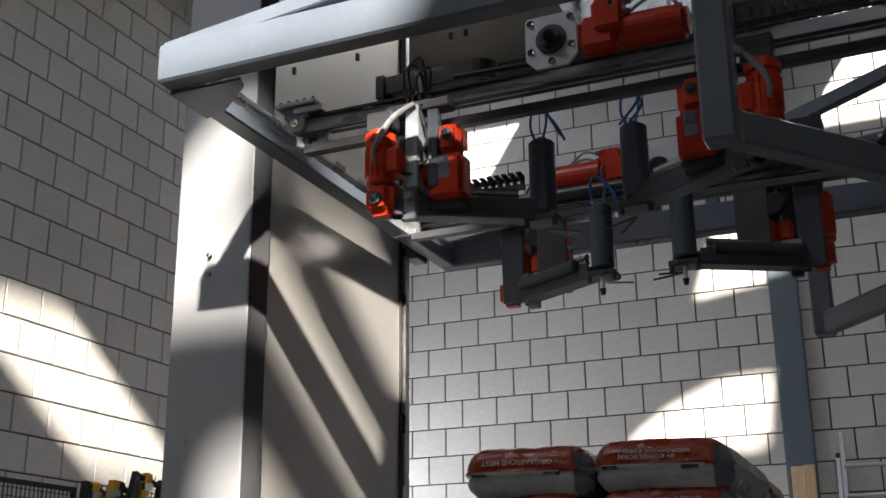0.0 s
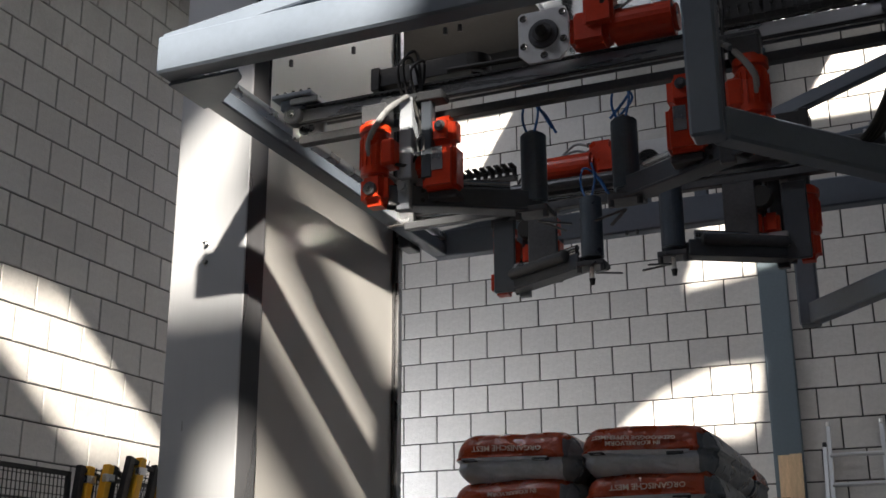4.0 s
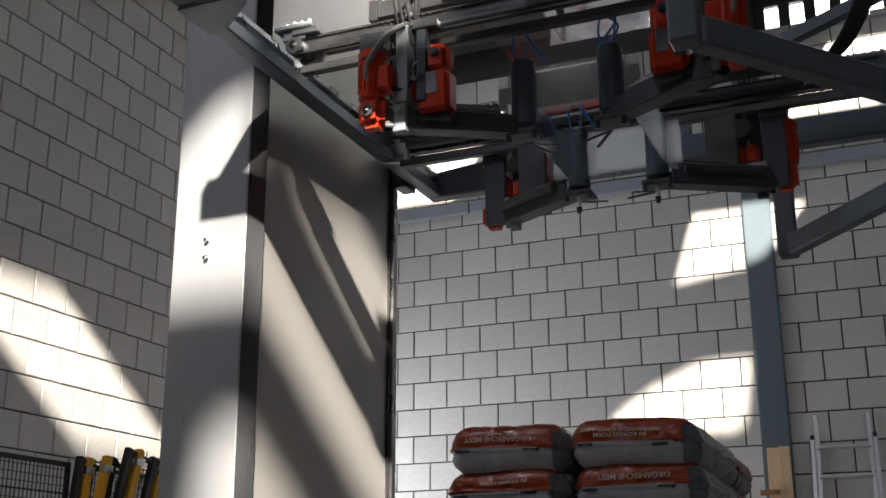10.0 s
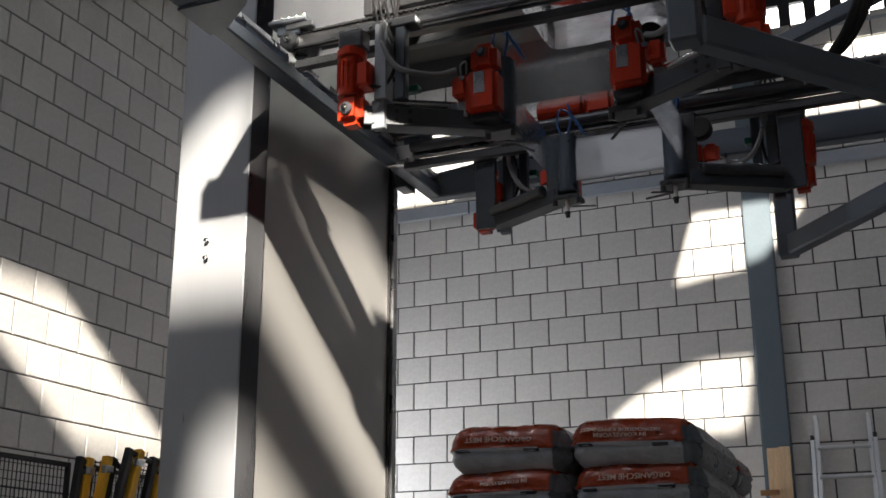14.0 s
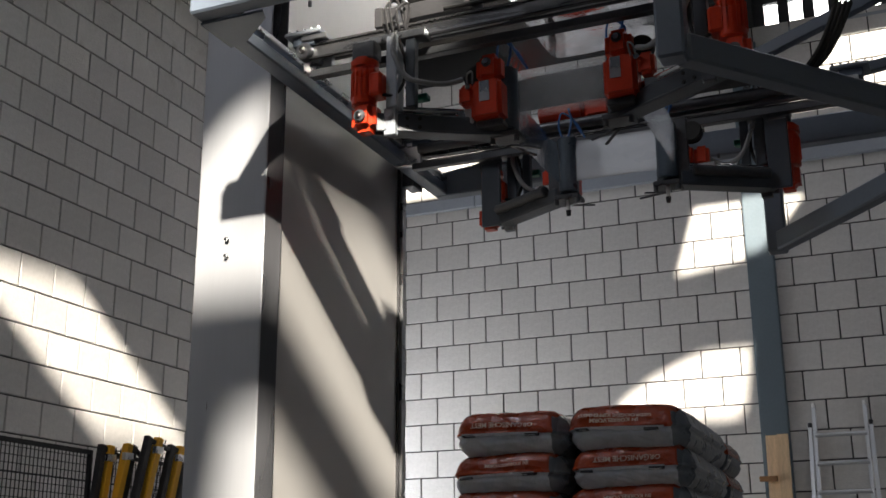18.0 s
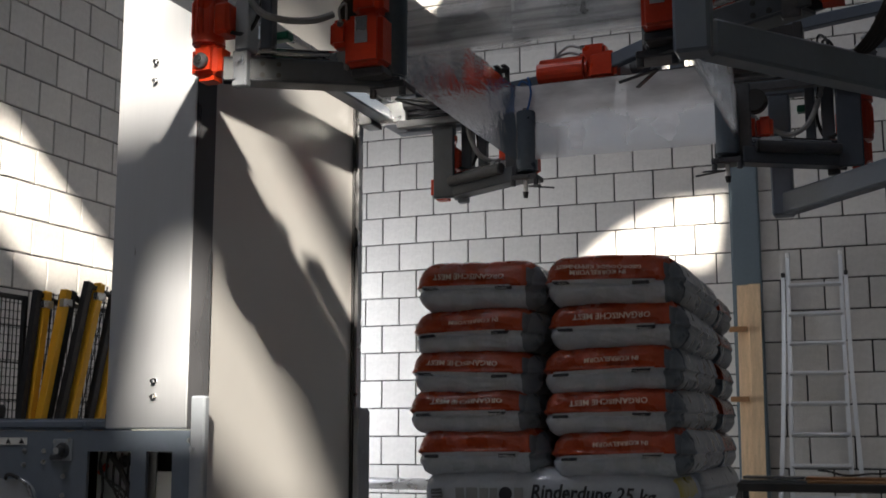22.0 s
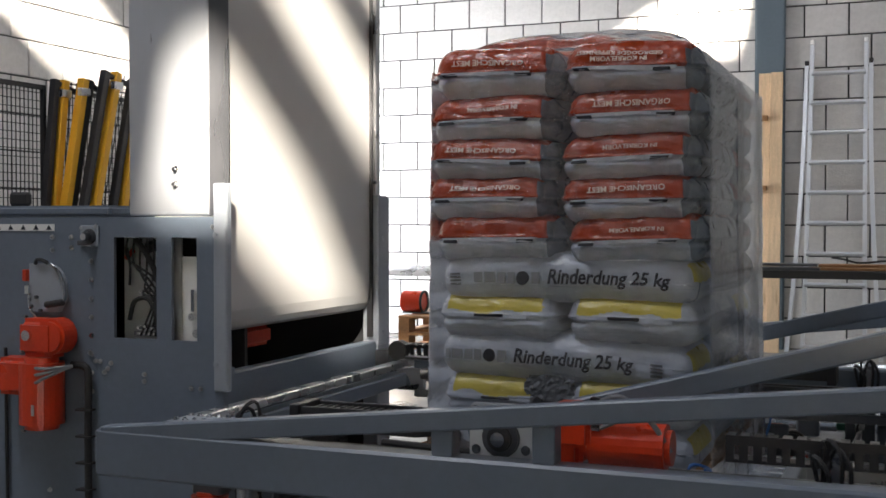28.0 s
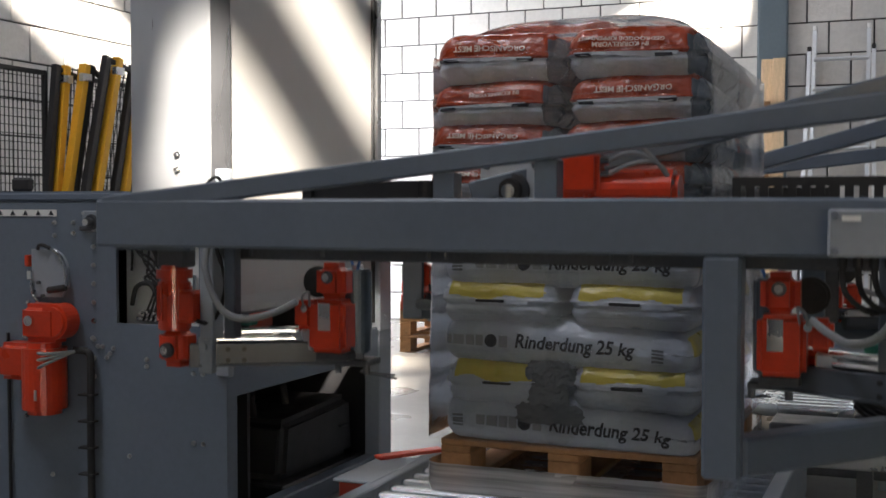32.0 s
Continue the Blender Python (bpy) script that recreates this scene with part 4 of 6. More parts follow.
def cross_rail(name_label):
    """Aluminium cross rail with belt pulleys at its ends; origin on the rail's middle line."""
    c = thing("cross_rail", name_label, "machine rail", group="cross rails of the ring frame")
    for y, z, h in ((0.02, 0.02, 0.05), (0.055, -0.06, 0.034)):
        bm = BM()
        box(bm, -1.03, 1.10, y - 0.02, y + 0.02, z - h / 2, z + h / 2, 0.003)
        part("profile", bm, M["rail"] if z > 0 else M["dark"], c)
    bm = BM()
    box(bm, -1.02, 1.08, -0.008, 0.008, 0.048, 0.054, 0)
    box(bm, -1.02, 1.08, -0.008, 0.008, -0.014, -0.008, 0)
    for k in range(84):
        box(bm, -1.0 + k * 0.0245, -0.988 + k * 0.0245, -0.008, 0.008, 0.044, 0.048, 0)
    part("toothed_belt", bm, M["black"], c, "black toothed belt")
    bm = BM()
    x0, x1, z0, z1, k = -0.116, 0.064, 0.028, 0.222, 0.036
    rim = [(x0 + k, z0), (x1 - k, z0), (x1, z0 + k), (x1, z1 - k), (x1 - k * 0.3, z1), (x0 + k * 0.3, z1), (x0, z1 - k * 0.3), (x0, z0 + k)]
    f0, f1 = [[bm.verts.new((x, y, z)) for x, z in rim] for y in (-0.054, -0.040)]
    bm.faces.new(f0)
    bm.faces.new(f1[::-1])
    for i in range(8):
        bm.faces.new((f0[i], f1[i], f1[(i + 1) % 8], f0[(i + 1) % 8]))
    bmesh.ops.recalc_face_normals(bm, faces=bm.faces)
    part("drive_plate", bm, M["plate"], c, "bright bearing plate with cut corners")
    bm = BM()
    rod(bm, (-0.025, -0.062, 0.13), (-0.025, -0.04, 0.13), 0.054, 28, bevel=0.004)
    part("bearing", bm, M["dark"], c)
    bm = BM()
    rod(bm, (-0.025, -0.074, 0.13), (-0.025, -0.06, 0.13), 0.036, 24, bevel=0.005)
    part("bearing_ring", bm, M["black"], c)
    bm = BM()
    rod(bm, (-0.025, -0.088, 0.13), (-0.025, -0.07, 0.13), 0.02, 12)
    part("drive_shaft", bm, M["chrome"], c)
    bm = BM()
    for dx, dz in ((-0.072, 0.072), (0.070, 0.072), (-0.072, -0.035), (0.070, -0.03), (0.0, -0.08)):
        bolt(bm, (-0.025 + dx, -0.052, 0.13 + dz), (0, -1, 0), 0.009, 0.01)
    tagged(part("plate_bolts", bm, M["chrome"], c), kind="stuff")
    bm = BM()
    box(bm, 0.065, 0.20, -0.06, 0.05, 0.06, 0.19, 0.02)
    mo = part("drive_motor", bm, M["orange"], c, "orange-red drive motor")
    bm = BM()
    rod(bm, (0.20, 0.0, 0.125), (0.43, 0.0, 0.125), 0.062, 22, bevel=0.015)
    part("motor_body", bm, M["orange"], mo)
    bm = BM()
    box(bm, 0.12, 0.225, -0.075, 0.02, 0.12, 0.235, 0.012)
    part("terminal_box", bm, M["orange"], mo)
    for k in range(3):
        part("cable_gland", rod(BM(), (0.225, -0.05, 0.175 + 0.035 * k), (0.25, -0.052, 0.175 + 0.035 * k), 0.011, 8), M["chrome"], mo)
        part("motor_cable", pipe(BM(), [(0.25, -0.052, 0.175 + 0.035 * k), (0.31, -0.06, 0.20 + 0.03 * k), (0.38, -0.05, 0.20), (0.43, -0.03, 0.12)], 0.006), M["greyhose"], mo)
    bm = BM()
    box(bm, -0.72, -0.34, 0.035, 0.15, 0.095, 0.102, 0)
    box(bm, -0.72, -0.34, 0.03, 0.036, 0.095, 0.165, 0.002)
    box(bm, -0.72, -0.34, 0.149, 0.155, 0.095, 0.165, 0.002)
    box(bm, -0.725, -0.69, 0.02, 0.165, 0.08, 0.17, 0.003)
    for k in range(14):
        box(bm, -0.68 + k * 0.025, -0.668 + k * 0.025, 0.036, 0.149, 0.12, 0.155, 0)
    n = 16
    ring = [[bm.verts.new((-0.34 + r * math.sin(math.pi * i / n), 0.0925 - r * math.cos(math.pi * i / n), z)) for i in range(n + 1)] for r, z in ((0.0625, 0.095), (0.0625, 0.165), (0.04, 0.165), (0.04, 0.095))]
    for q0, q1 in zip(ring, ring[1:] + ring[:1]):
        for i in range(n):
            bm.faces.new((q0[i], q0[i + 1], q1[i + 1], q1[i]))
    bmesh.ops.recalc_face_normals(bm, faces=bm.faces)
    part("chain_tray", bm, M["black"], c, "black cable-chain tray with a rounded end")
    bm = BM()
    for k in range(18):
        xx = 0.56 + k * 0.035
        box(bm, xx, xx + 0.0345, 0.03, 0.09, 0.095, 0.103, 0)
        box(bm, xx, xx + 0.022, 0.028, 0.032, 0.095, 0.165, 0)
        box(bm, xx, xx + 0.035, 0.028, 0.034, 0.140, 0.165, 0)
        box(bm, xx, xx + 0.022, 0.03, 0.09, 0.155, 0.163, 0)
    rod(bm, (1.18, 0.028, 0.13), (1.18, 0.09, 0.13), 0.045, 18, bevel=0.005)
    part("drag_chain", bm, M["black"], c, "black plastic drag chain")
    bm = BM()
    rod(bm, (-1.0, 0.075, 0.03), (1.06, 0.075, 0.03), 0.026, 16)
    part("guide_shaft", bm, M["dark"], c)
    bm = BM()
    rod(bm, (-0.40, -0.012, 0.085), (-0.06, -0.012, 0.075), 0.010, 8)
    part("cable_run", bm, M["rubber"], c)
    for x in (-1.035, 1.06):
        bm = BM()
        box(bm, x - 0.08, x + 0.09, -0.04, 0.075, 0.088, 0.106, 0.004)
        tp = part("end_plate", bm, M["lightgrey"], c, "machined pale grey end plate")
        part("plate_foot", box(BM(), x - 0.05, x + 0.05, -0.02, 0.055, 0.045, 0.088, 0.004), M["grey"], tp)
        bm = BM()
        for i in range(5):
            for j in (-0.025, 0.055):
                bolt(bm, (x - 0.062 + i * 0.034, j, 0.106), (0, 0, 1), 0.007, 0.010)
        tagged(part("plate_screws", bm, M["chrome"], tp), kind="stuff")
    for x in (-1.03, 1.09):
        bm = BM()
        rod(bm, (x, -0.028, 0.02), (x, 0.02, 0.02), 0.037, 22, bevel=0.004)
        pu = part("belt_pulley", bm, M["dark"], c)
        bm = BM()
        rod(bm, (x, -0.036, 0.02), (x, -0.026, 0.02), 0.016, 14)
        rod(bm, (x, -0.042, 0.02), (x, -0.034, 0.02), 0.008, 6)
        part("pulley_nut", bm, M["chrome"], pu)
        bm = BM()
        box(bm, x - 0.035, x + 0.10, 0.04, 0.07, -0.05, 0.05, 0.004)
        box(bm, x - 0.01, x + 0.11, -0.03, 0.05, 0.06, 0.085, 0.004)
        part("end_block", bm, M["alu"], c)
    return c


RAILS = [cross_rail("aluminium cross rail with a toothed belt")]
RAILS.append(copy_thing(RAILS[0], pose(0, 0, 0)))


HOSES = []


def stretch_arm(sx, sy):
    """One corner arm: upright motor at the outer end, hanger, sloped-in bar and the reel roller. Origin at the motor hub; sx, sy: the way to the middle."""
    c = thing("stretch_arm", "grey corner arm with an orange-red motor and a dark film roller", "machine arm", group="stretch arms of the ring frame")
    ax = Vector((0.48 * sx, 0.28 * sy, 0))
    u = ax.normalized()
    v = Vector((-u.y, u.x, 0)) * (sx * sy)
    L = ax.length
    gearmotor(c, (-0.01 * sx, 0, 0), 0.262, 0.106, side=sx * sy, turn=0 if sy > 0 else 180)
    bm = BM()
    box(bm, -0.06, 0.04, -0.035, 0.035, 0.255, 0.33, 0.006)
    part("motor_mount", bm, M["dark"], c)
    bm = BM()
    beam(bm, u * 0.03 - v * 0.03 + Vector((0, 0, -0.018)), u * (L + 0.02) - v * 0.03 + Vector((0, 0, -0.018)), 0.012, 0.075, 0.003)
    beam(bm, u * 0.03 + v * 0.035 + Vector((0, 0, -0.018)), u * (L - 0.05) + v * 0.035 + Vector((0, 0, -0.018)), 0.012, 0.06, 0.003)
    beam(bm, u * 0.06 + Vector((0, 0, -0.05)), u * (L + 0.05) + Vector((0, 0, -0.05)), 0.08, 0.010, 0.003)
    part("arm_bar", bm, M["armgrey"], c)
    if sy < 0:
        bm = BM()
        box(bm, 0.02 * sx - 0.05, 0.02 * sx + 0.05, -0.085, -0.065, -0.06, 0.27, 0.005)
        part("motor_guard", bm, M["armgrey"], c)
    for z in (0.028, 0.052):
        bm = BM()
        rod(bm, u * 0.07 + Vector((0, 0, z)), u * (L - 0.09) + Vector((0, 0, z)), 0.0125, 14)
        part("guide_rod", bm, M["chrome"], c, "round steel guide rod")
    # black discs stand for the shaded insides of the bar's holes
    bm = BM()
    for d in (0.15, 0.2):
        for z in (0.0, -0.035):
            p = u * d - v * 0.037 + Vector((0, 0, z))
            rod(bm, p, p - v * 0.003, 0.008, 12)
    tagged(part("bar_holes", bm, M["black"], c), kind="stuff")
    bm = BM()
    p = u * 0.085 - v * 0.035
    box(bm, -0.025, 0.025, -0.012, 0.02, -0.075, 0.04, 0.004, Matrix.Translation(p))
    bolt(bm, p + Vector((0, -0.012, 0.01)), (0, -1, 0), 0.014, 0.012)
    part("pivot_block", bm, M["lightgrey"] if sx > 0 else M["dark"], c)
    bm = BM()
    box(bm, 0.105 * sx - 0.025, 0.105 * sx + 0.025, -0.01, 0.05, 0.035, 0.345, 0.004)
    part("hanger_profile", bm, M["lightgrey"] if sx > 0 and sy > 0 else M["armgrey"], c)
    bm = BM()
    box(bm, 0.175 * sx - 0.02, 0.175 * sx + 0.02, 0.01, 0.05, 0.035, 0.345, 0.004)
    part("hanger_post", bm, M["armgrey"], c)
    bm = BM()
    box(bm, 0.10 * sx - 0.10, 0.10 * sx + 0.14, 0.0, 0.07, 0.325, 0.36, 0.004)
    for k in range(3):
        rod(bm, (0.06 * sx + k * 0.04, -0.002, 0.342), (0.06 * sx + k * 0.04, -0.01, 0.342), 0.007, 6)
    part("slide_carriage", bm, M["dark"], c)
    r = u * L + Vector((0, 0, -0.02))
    bm = BM()
    rod(bm, r, r + Vector((0, 0, 0.265)), 0.047, 26, bevel=0.006)
    ro = part("film_roller", bm, M["rollsteel"], c, "dark blued film roller", smooth=False)
    bm = BM()
    rod(bm, r + Vector((0, 0, 0.265)), r + Vector((0, 0, 0.28)), 0.02, 12)
    part("roller_cap", bm, M["chrome"], ro)
    bm = BM()
    box(bm, r.x - 0.06, r.x + 0.06, r.y - 0.05, r.y + 0.05, -0.06, -0.038, 0.004)
    for a in (-0.05, 0.05):
        rod(bm, (r.x + a, r.y - 0.035, -0.05), (r.x + a, r.y - 0.035, -0.085), 0.011, 8)
    part("roller_plate", bm, M["dark"], c)
    if sy < 0:
        part("stop_rod", rod(BM(), (r.x, r.y - 0.02, -0.06), (r.x, r.y - 0.02, -0.11), 0.009, 12), M["white"], c, "white stop rod")
        part("rod_tip", rod(BM(), (r.x, r.y - 0.02, -0.11), (r.x, r.y - 0.02, -0.135), 0.013, 12, r2=0.009), M["black"], c)
    for a in (-18, 18):
        bm = BM()
        d = Matrix.Rotation(radians(a), 3, "Z") @ u
        beam(bm, r + u * 0.01 + Vector((0, 0, -0.062)), r + d * 0.13 + Vector((0, 0, -0.082)), 0.014, 0.006, 0.002)
        part("finger", bm, M["dark"], c, "flat steel finger")
    bm = BM()
    pipe(bm, [(0, -0.02, 0), (0.01 * sx, -0.05, -0.09), (0.06 * sx, -0.05, -0.20), (0.13 * sx, -0.03, -0.235), (0.19 * sx, 0.05 * sy, -0.22), (0.24 * sx, 0.10 * sy, -0.19)], 0.011, 8)
    hose = part("cable_hose", bm, M["greyhose"], c, "grey cable hose hanging in a loop")
    hose.location = (0.12 * sx, 0, 0.34)
    HOSES.append((sx, hose))
    bm = BM()
    pipe(bm, [(0.13 * sx, 0.0, 0.33), (0.15 * sx, 0.03, 0.2), (0.12 * sx, 0.0, 0.09), (0.05 * sx, -0.02, 0.1)], 0.007, 6)
    part("cable", bm, M["rubber"], c)
    for k, (a, b) in enumerate(((0.0, 0.05), (0.02, 0.07), (0.05, 0.03))):
        bm = BM()
        pipe(bm, [(0.08 * sx + a * sx, 0.02, 0.35), (0.07 * sx + a * sx, 0.0, 0.42 + b), (0.11 * sx + a * sx, 0.03, 0.46 + b), (0.14 * sx, 0.05, 0.38)], 0.006, 6)
        part("looped_cable", bm, M["black"], c)
    tip = r + Vector((0, 0, 0.28))
    for a, b in ((-0.045, 0.02), (0.03, -0.025)):
        bm = BM()
        pipe(bm, [tip + Vector((a * 0.4, b, -0.02)), tip + Vector((a, b, 0.06)), tip + Vector((a * 0.6, b, 0.13)), tip + Vector((0.02, b + 0.05, 0.10)), tip + Vector((0.06 * sx, b + 0.07, 0.02))], 0.005, 6)
        part("air_hose", bm, M["hose"], c, "thin blue air hose")
    bm = BM()
    box(bm, r.x - 0.055, r.x - 0.045, r.y + 0.02, r.y + 0.07, -0.02, 0.24, 0.003)
    part("roller_guard", bm, M["dark"], c)
    bm = BM()
    box(bm, 0.20 * sx - 0.03, 0.20 * sx + 0.03, 0.05, 0.09, 0.22 if sy < 0 else 0.075, 0.25 if sy < 0 else 0.10, 0.004)
    part("connector_block", bm, M["cyan"], c, "green plastic connector block")
    bm = BM()
    rod(bm, u * 0.10 + v * 0.055 + Vector((0, 0, 0.01)), u * (L - 0.10) + v * 0.055 + Vector((0, 0, 0.01)), 0.024, 16, bevel=0.004)
    part("air_cylinder", bm, M["dark"], c, "round pneumatic cylinder")
    bm = BM()
    box(bm, 0.105 * sx - 0.016, 0.105 * sx + 0.016, 0.055, 0.06, 0.36, 0.50, 0.002)
    part("sensor_bar", bm, M["alu"], c)
    return c


def reel_unit(sx, sy):
    """Pressing unit that slides along an arm: upright motor with its hub on top, press disc and name plate. Origin at the hub."""
    c = thing("reel_unit", "orange-red reeling motor with a black press wheel", "motor", group="reeling motors of the ring frame")
    bm = BM()
    box(bm, -0.052, 0.052, -0.05, 0.045, -0.075, 0.045, 0.026)
    part("gear_head", bm, M["orange"], c)
    bm = BM()
    box(bm, -0.058 - (0.012 if sx > 0 else 0), 0.058 + (0.012 if sx < 0 else 0), -0.055, 0.04, -0.235, -0.07, 0.016)
    mb = part("motor_body", bm, M["orange"], c)
    bm = BM()
    box(bm, -0.098 * sx - 0.025, -0.098 * sx + 0.04, -0.05, 0.01, -0.165, -0.075, 0.014)
    part("terminal_box", bm, M["orange"], c)
    bm = BM()
    rod(bm, (0.0, -0.048, 0), (0.0, -0.058, 0), 0.02, 18, bevel=0.003)
    part("hub_ring", bm, M["dark"], c)
    part("shaft_end", rod(BM(), (0.0, -0.056, 0), (0.0, -0.066, 0), 0.012, 12), M["chrome"], c)
    part("cable_gland", rod(BM(), (-0.075 * sx, -0.05, -0.098), (-0.075 * sx, -0.066, -0.098), 0.012, 10), M["chrome"], c)
    bm = BM()
    box(bm, -0.03, 0.012, -0.0575, -0.0555, -0.165, -0.08, 0)
    part("name_plate", bm, M["alu"], mb)
    bm = BM()
    rod(bm, (-0.075 * sx, 0.015, -0.02), (-0.075 * sx, 0.06, -0.02), 0.05, 24, bevel=0.008)
    part("press_wheel", bm, M["rubber"], c, "black rubber press wheel")
    bm = BM()
    box(bm, -0.12 * sx - 0.03, -0.12 * sx + 0.05, -0.02, 0.04, -0.235, -0.17, 0.005)
    part("slide_block", bm, M["alu"], c)
    bm = BM()
    box(bm, -0.055, 0.055, -0.03, 0.04, -0.262, -0.235, 0.005)
    part("foot_plate", bm, M["dark"], c)
    bm = BM()
    pipe(bm, [(-0.075 * sx, -0.06, -0.098), (-0.07 * sx, -0.085, -0.06), (-0.05 * sx, -0.08, -0.045), (-0.055 * sx, -0.065, -0.09)], 0.004, 6)
    part("sensor_lead", bm, M["greyhose"], c)
    if sy < 0:
        # plate added so that the rear motor reads dark
        bm = BM()
        box(bm, -0.075, 0.06, 0.046, 0.062, -0.25, 0.055, 0.006)
        part("cover_plate", bm, M["dark"], c, "dark plate added over the rear motor")
        for o in c.children_recursive:
            o.data.transform(Matrix.Diagonal((1, -1, 1, 1)))
            o.data.flip_normals()
    return c


CORNERS = [(1, 1), (-1, 1), (1, -1), (-1, -1)]
ARMS = [stretch_arm(sx, sy) for sx, sy in CORNERS]
REELS = [reel_unit(sx, sy) for sx, sy in CORNERS]

# ---------------------------------------------------------------- the film hood, in bands that the arms let go one by one
BANDS = 9
HOOD = thing("film_hood", "clear glossy stretch film hood being pulled over the bags", "film")


def face_outward(bm, sx, sy):
    bm.normal_update()
    bmesh.ops.reverse_faces(bm, faces=[f for f in bm.faces if f.normal.x * sx + f.normal.y * sy > 0])


def film_bands():
    out = []
    for ci, (sx, sy) in enumerate(CORNERS):
        for k in range(BANDS):
            rnd = random.Random(100 * ci + k)
            bm = BM()
            r = 0.05
            off = 0.0012 * k + 0.0006 * ci
            path = [(0.492, 0.0)]
            for a in range(6):
                t = a / 5 * math.pi / 2
                path.append((r - r * math.sin(t), r - r * math.cos(t)))
            path.append((0.0, 0.70))
            pts = []
            for (x0, y0), (x1, y1) in zip(path, path[1:]):
                n = max(1, int(math.hypot(x1 - x0, y1 - y0) / 0.05))
                pts += [(x0 + (x1 - x0) * i / n, y0 + (y1 - y0) * i / n) for i in range(n)]
            pts.append(path[-1])
            h, n = 0.136, 4
            rows = []
            for j in range(n + 1):
                w = [0.004 * noise.noise(Vector((x * 7 + ci, y * 7, j * 0.7 + k * 3))) for x, y in pts]
                rows.append([bm.verts.new(((x - off + ww) * sx, (y - off + ww) * sy, h * j / n)) for (x, y), ww in zip(pts, w)])
            for a, b in zip(rows, rows[1:]):
                for i in range(len(pts) - 1):
                    f = bm.faces.new((a[i], a[i + 1], b[i + 1], b[i]))
                    # side and rear faces get extra haze in place of grazing-angle sheen
                    f.material_index = 1 if sy < 0 or pts[i][1] > 0.03 else 0
            face_outward(bm, sx, sy)
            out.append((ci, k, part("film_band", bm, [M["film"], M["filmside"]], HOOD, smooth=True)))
        bm = BM()
        rows = []
        for j in range(9):
            f = j / 8
            rows.append([bm.verts.new(((x + 0.012 * noise.noise(Vector((x * 9 + ci, y * 9, f * 2))) - 0.006) * sx, (y - 0.006 + 0.012 * noise.noise(Vector((x * 9, y * 9 + ci, f * 2 + 5)))) * sy, 0.30 * f)) for x, y in pts])
        for a, b in zip(rows, rows[1:]):
            for i in range(len(pts) - 1):
                f = bm.faces.new((a[i], a[i + 1], b[i + 1], b[i]))
                f.material_index = 1 if sy < 0 or pts[i][1] > 0.03 else 0
        face_outward(bm, sx, sy)
        out.append((ci, -1, part("film_curtain", bm, [M["skirtfront"], M["skirt"]], HOOD, smooth=True)))
    bm = BM()
    nx, ny = 18, 24
    g = [[bm.verts.new((-0.42 + 0.84 * i / nx, -0.62 + 1.24 * j / ny,
                        0.075 * (1 - abs(2 * i / nx - 1) ** 4) * (1 - abs(2 * j / ny - 1) ** 4) - 0.10 * max(abs(2 * i / nx - 1) ** 6, abs(2 * j / ny - 1) ** 8)
                        + 0.012 * noise.noise(Vector((i * 0.4, j * 0.4, 2))))) for i in range(nx + 1)] for j in range(ny + 1)]
    for j in range(ny):
        for i in range(nx):
            bm.faces.new((g[j][i], g[j][i + 1], g[j + 1][i + 1], g[j + 1][i]))
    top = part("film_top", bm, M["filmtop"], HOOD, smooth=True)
    return out, top


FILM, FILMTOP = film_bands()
# film casts no shadow, which keeps the wrapped bags bright
for _film_piece in [f[2] for f in FILM] + [FILMTOP]:
    _film_piece.visible_shadow = False

# ---------------------------------------------------------------- pallet and bags
PX, PY, PZ = 0.23, -7.70, 0.504


def pallet(at, turn=0.0, label="brown wooden pallet under the stack of bags", group=""):
    c = thing("pallet", label, "pallet", at, group)
    c.rotation_euler = (0, 0, radians(turn))
    rnd = random.Random(int(at[0] * 100 + at[2] * 1000))
    for k, y in enumerate((-0.5275, -0.26, 0.0, 0.26, 0.5275)):
        w = 0.0725 if k in (0, 2, 4) else 0.05
        bm = BM()
        box(bm, -0.4, 0.4, y - w, y + w, 0.122, 0.144, 0.004)
        part("deck_board", bm, M["pallet"], c)
    for x in (-0.35, 0, 0.35):
        bm = BM()
        box(bm, x - 0.05, x + 0.05, -0.6, 0.6, 0.1, 0.122, 0.003)
        part("stringer_board", bm, M["pallet"], c)
        bm = BM()
        box(bm, x - 0.05, x + 0.05, -0.6, 0.6, 0.0, 0.022, 0.003)
        part("bottom_board", bm, M["pallet"], c)
        for y in (-0.5275, 0, 0.5275):
            bm = BM()
            box(bm, x - 0.05, x + 0.05, y - 0.0725, y + 0.0725, 0.022, 0.1, 0.005)
            part("pallet_block", bm, M["pallet"], c)
    return c


pallet((PX, PY, PZ - 0.144))


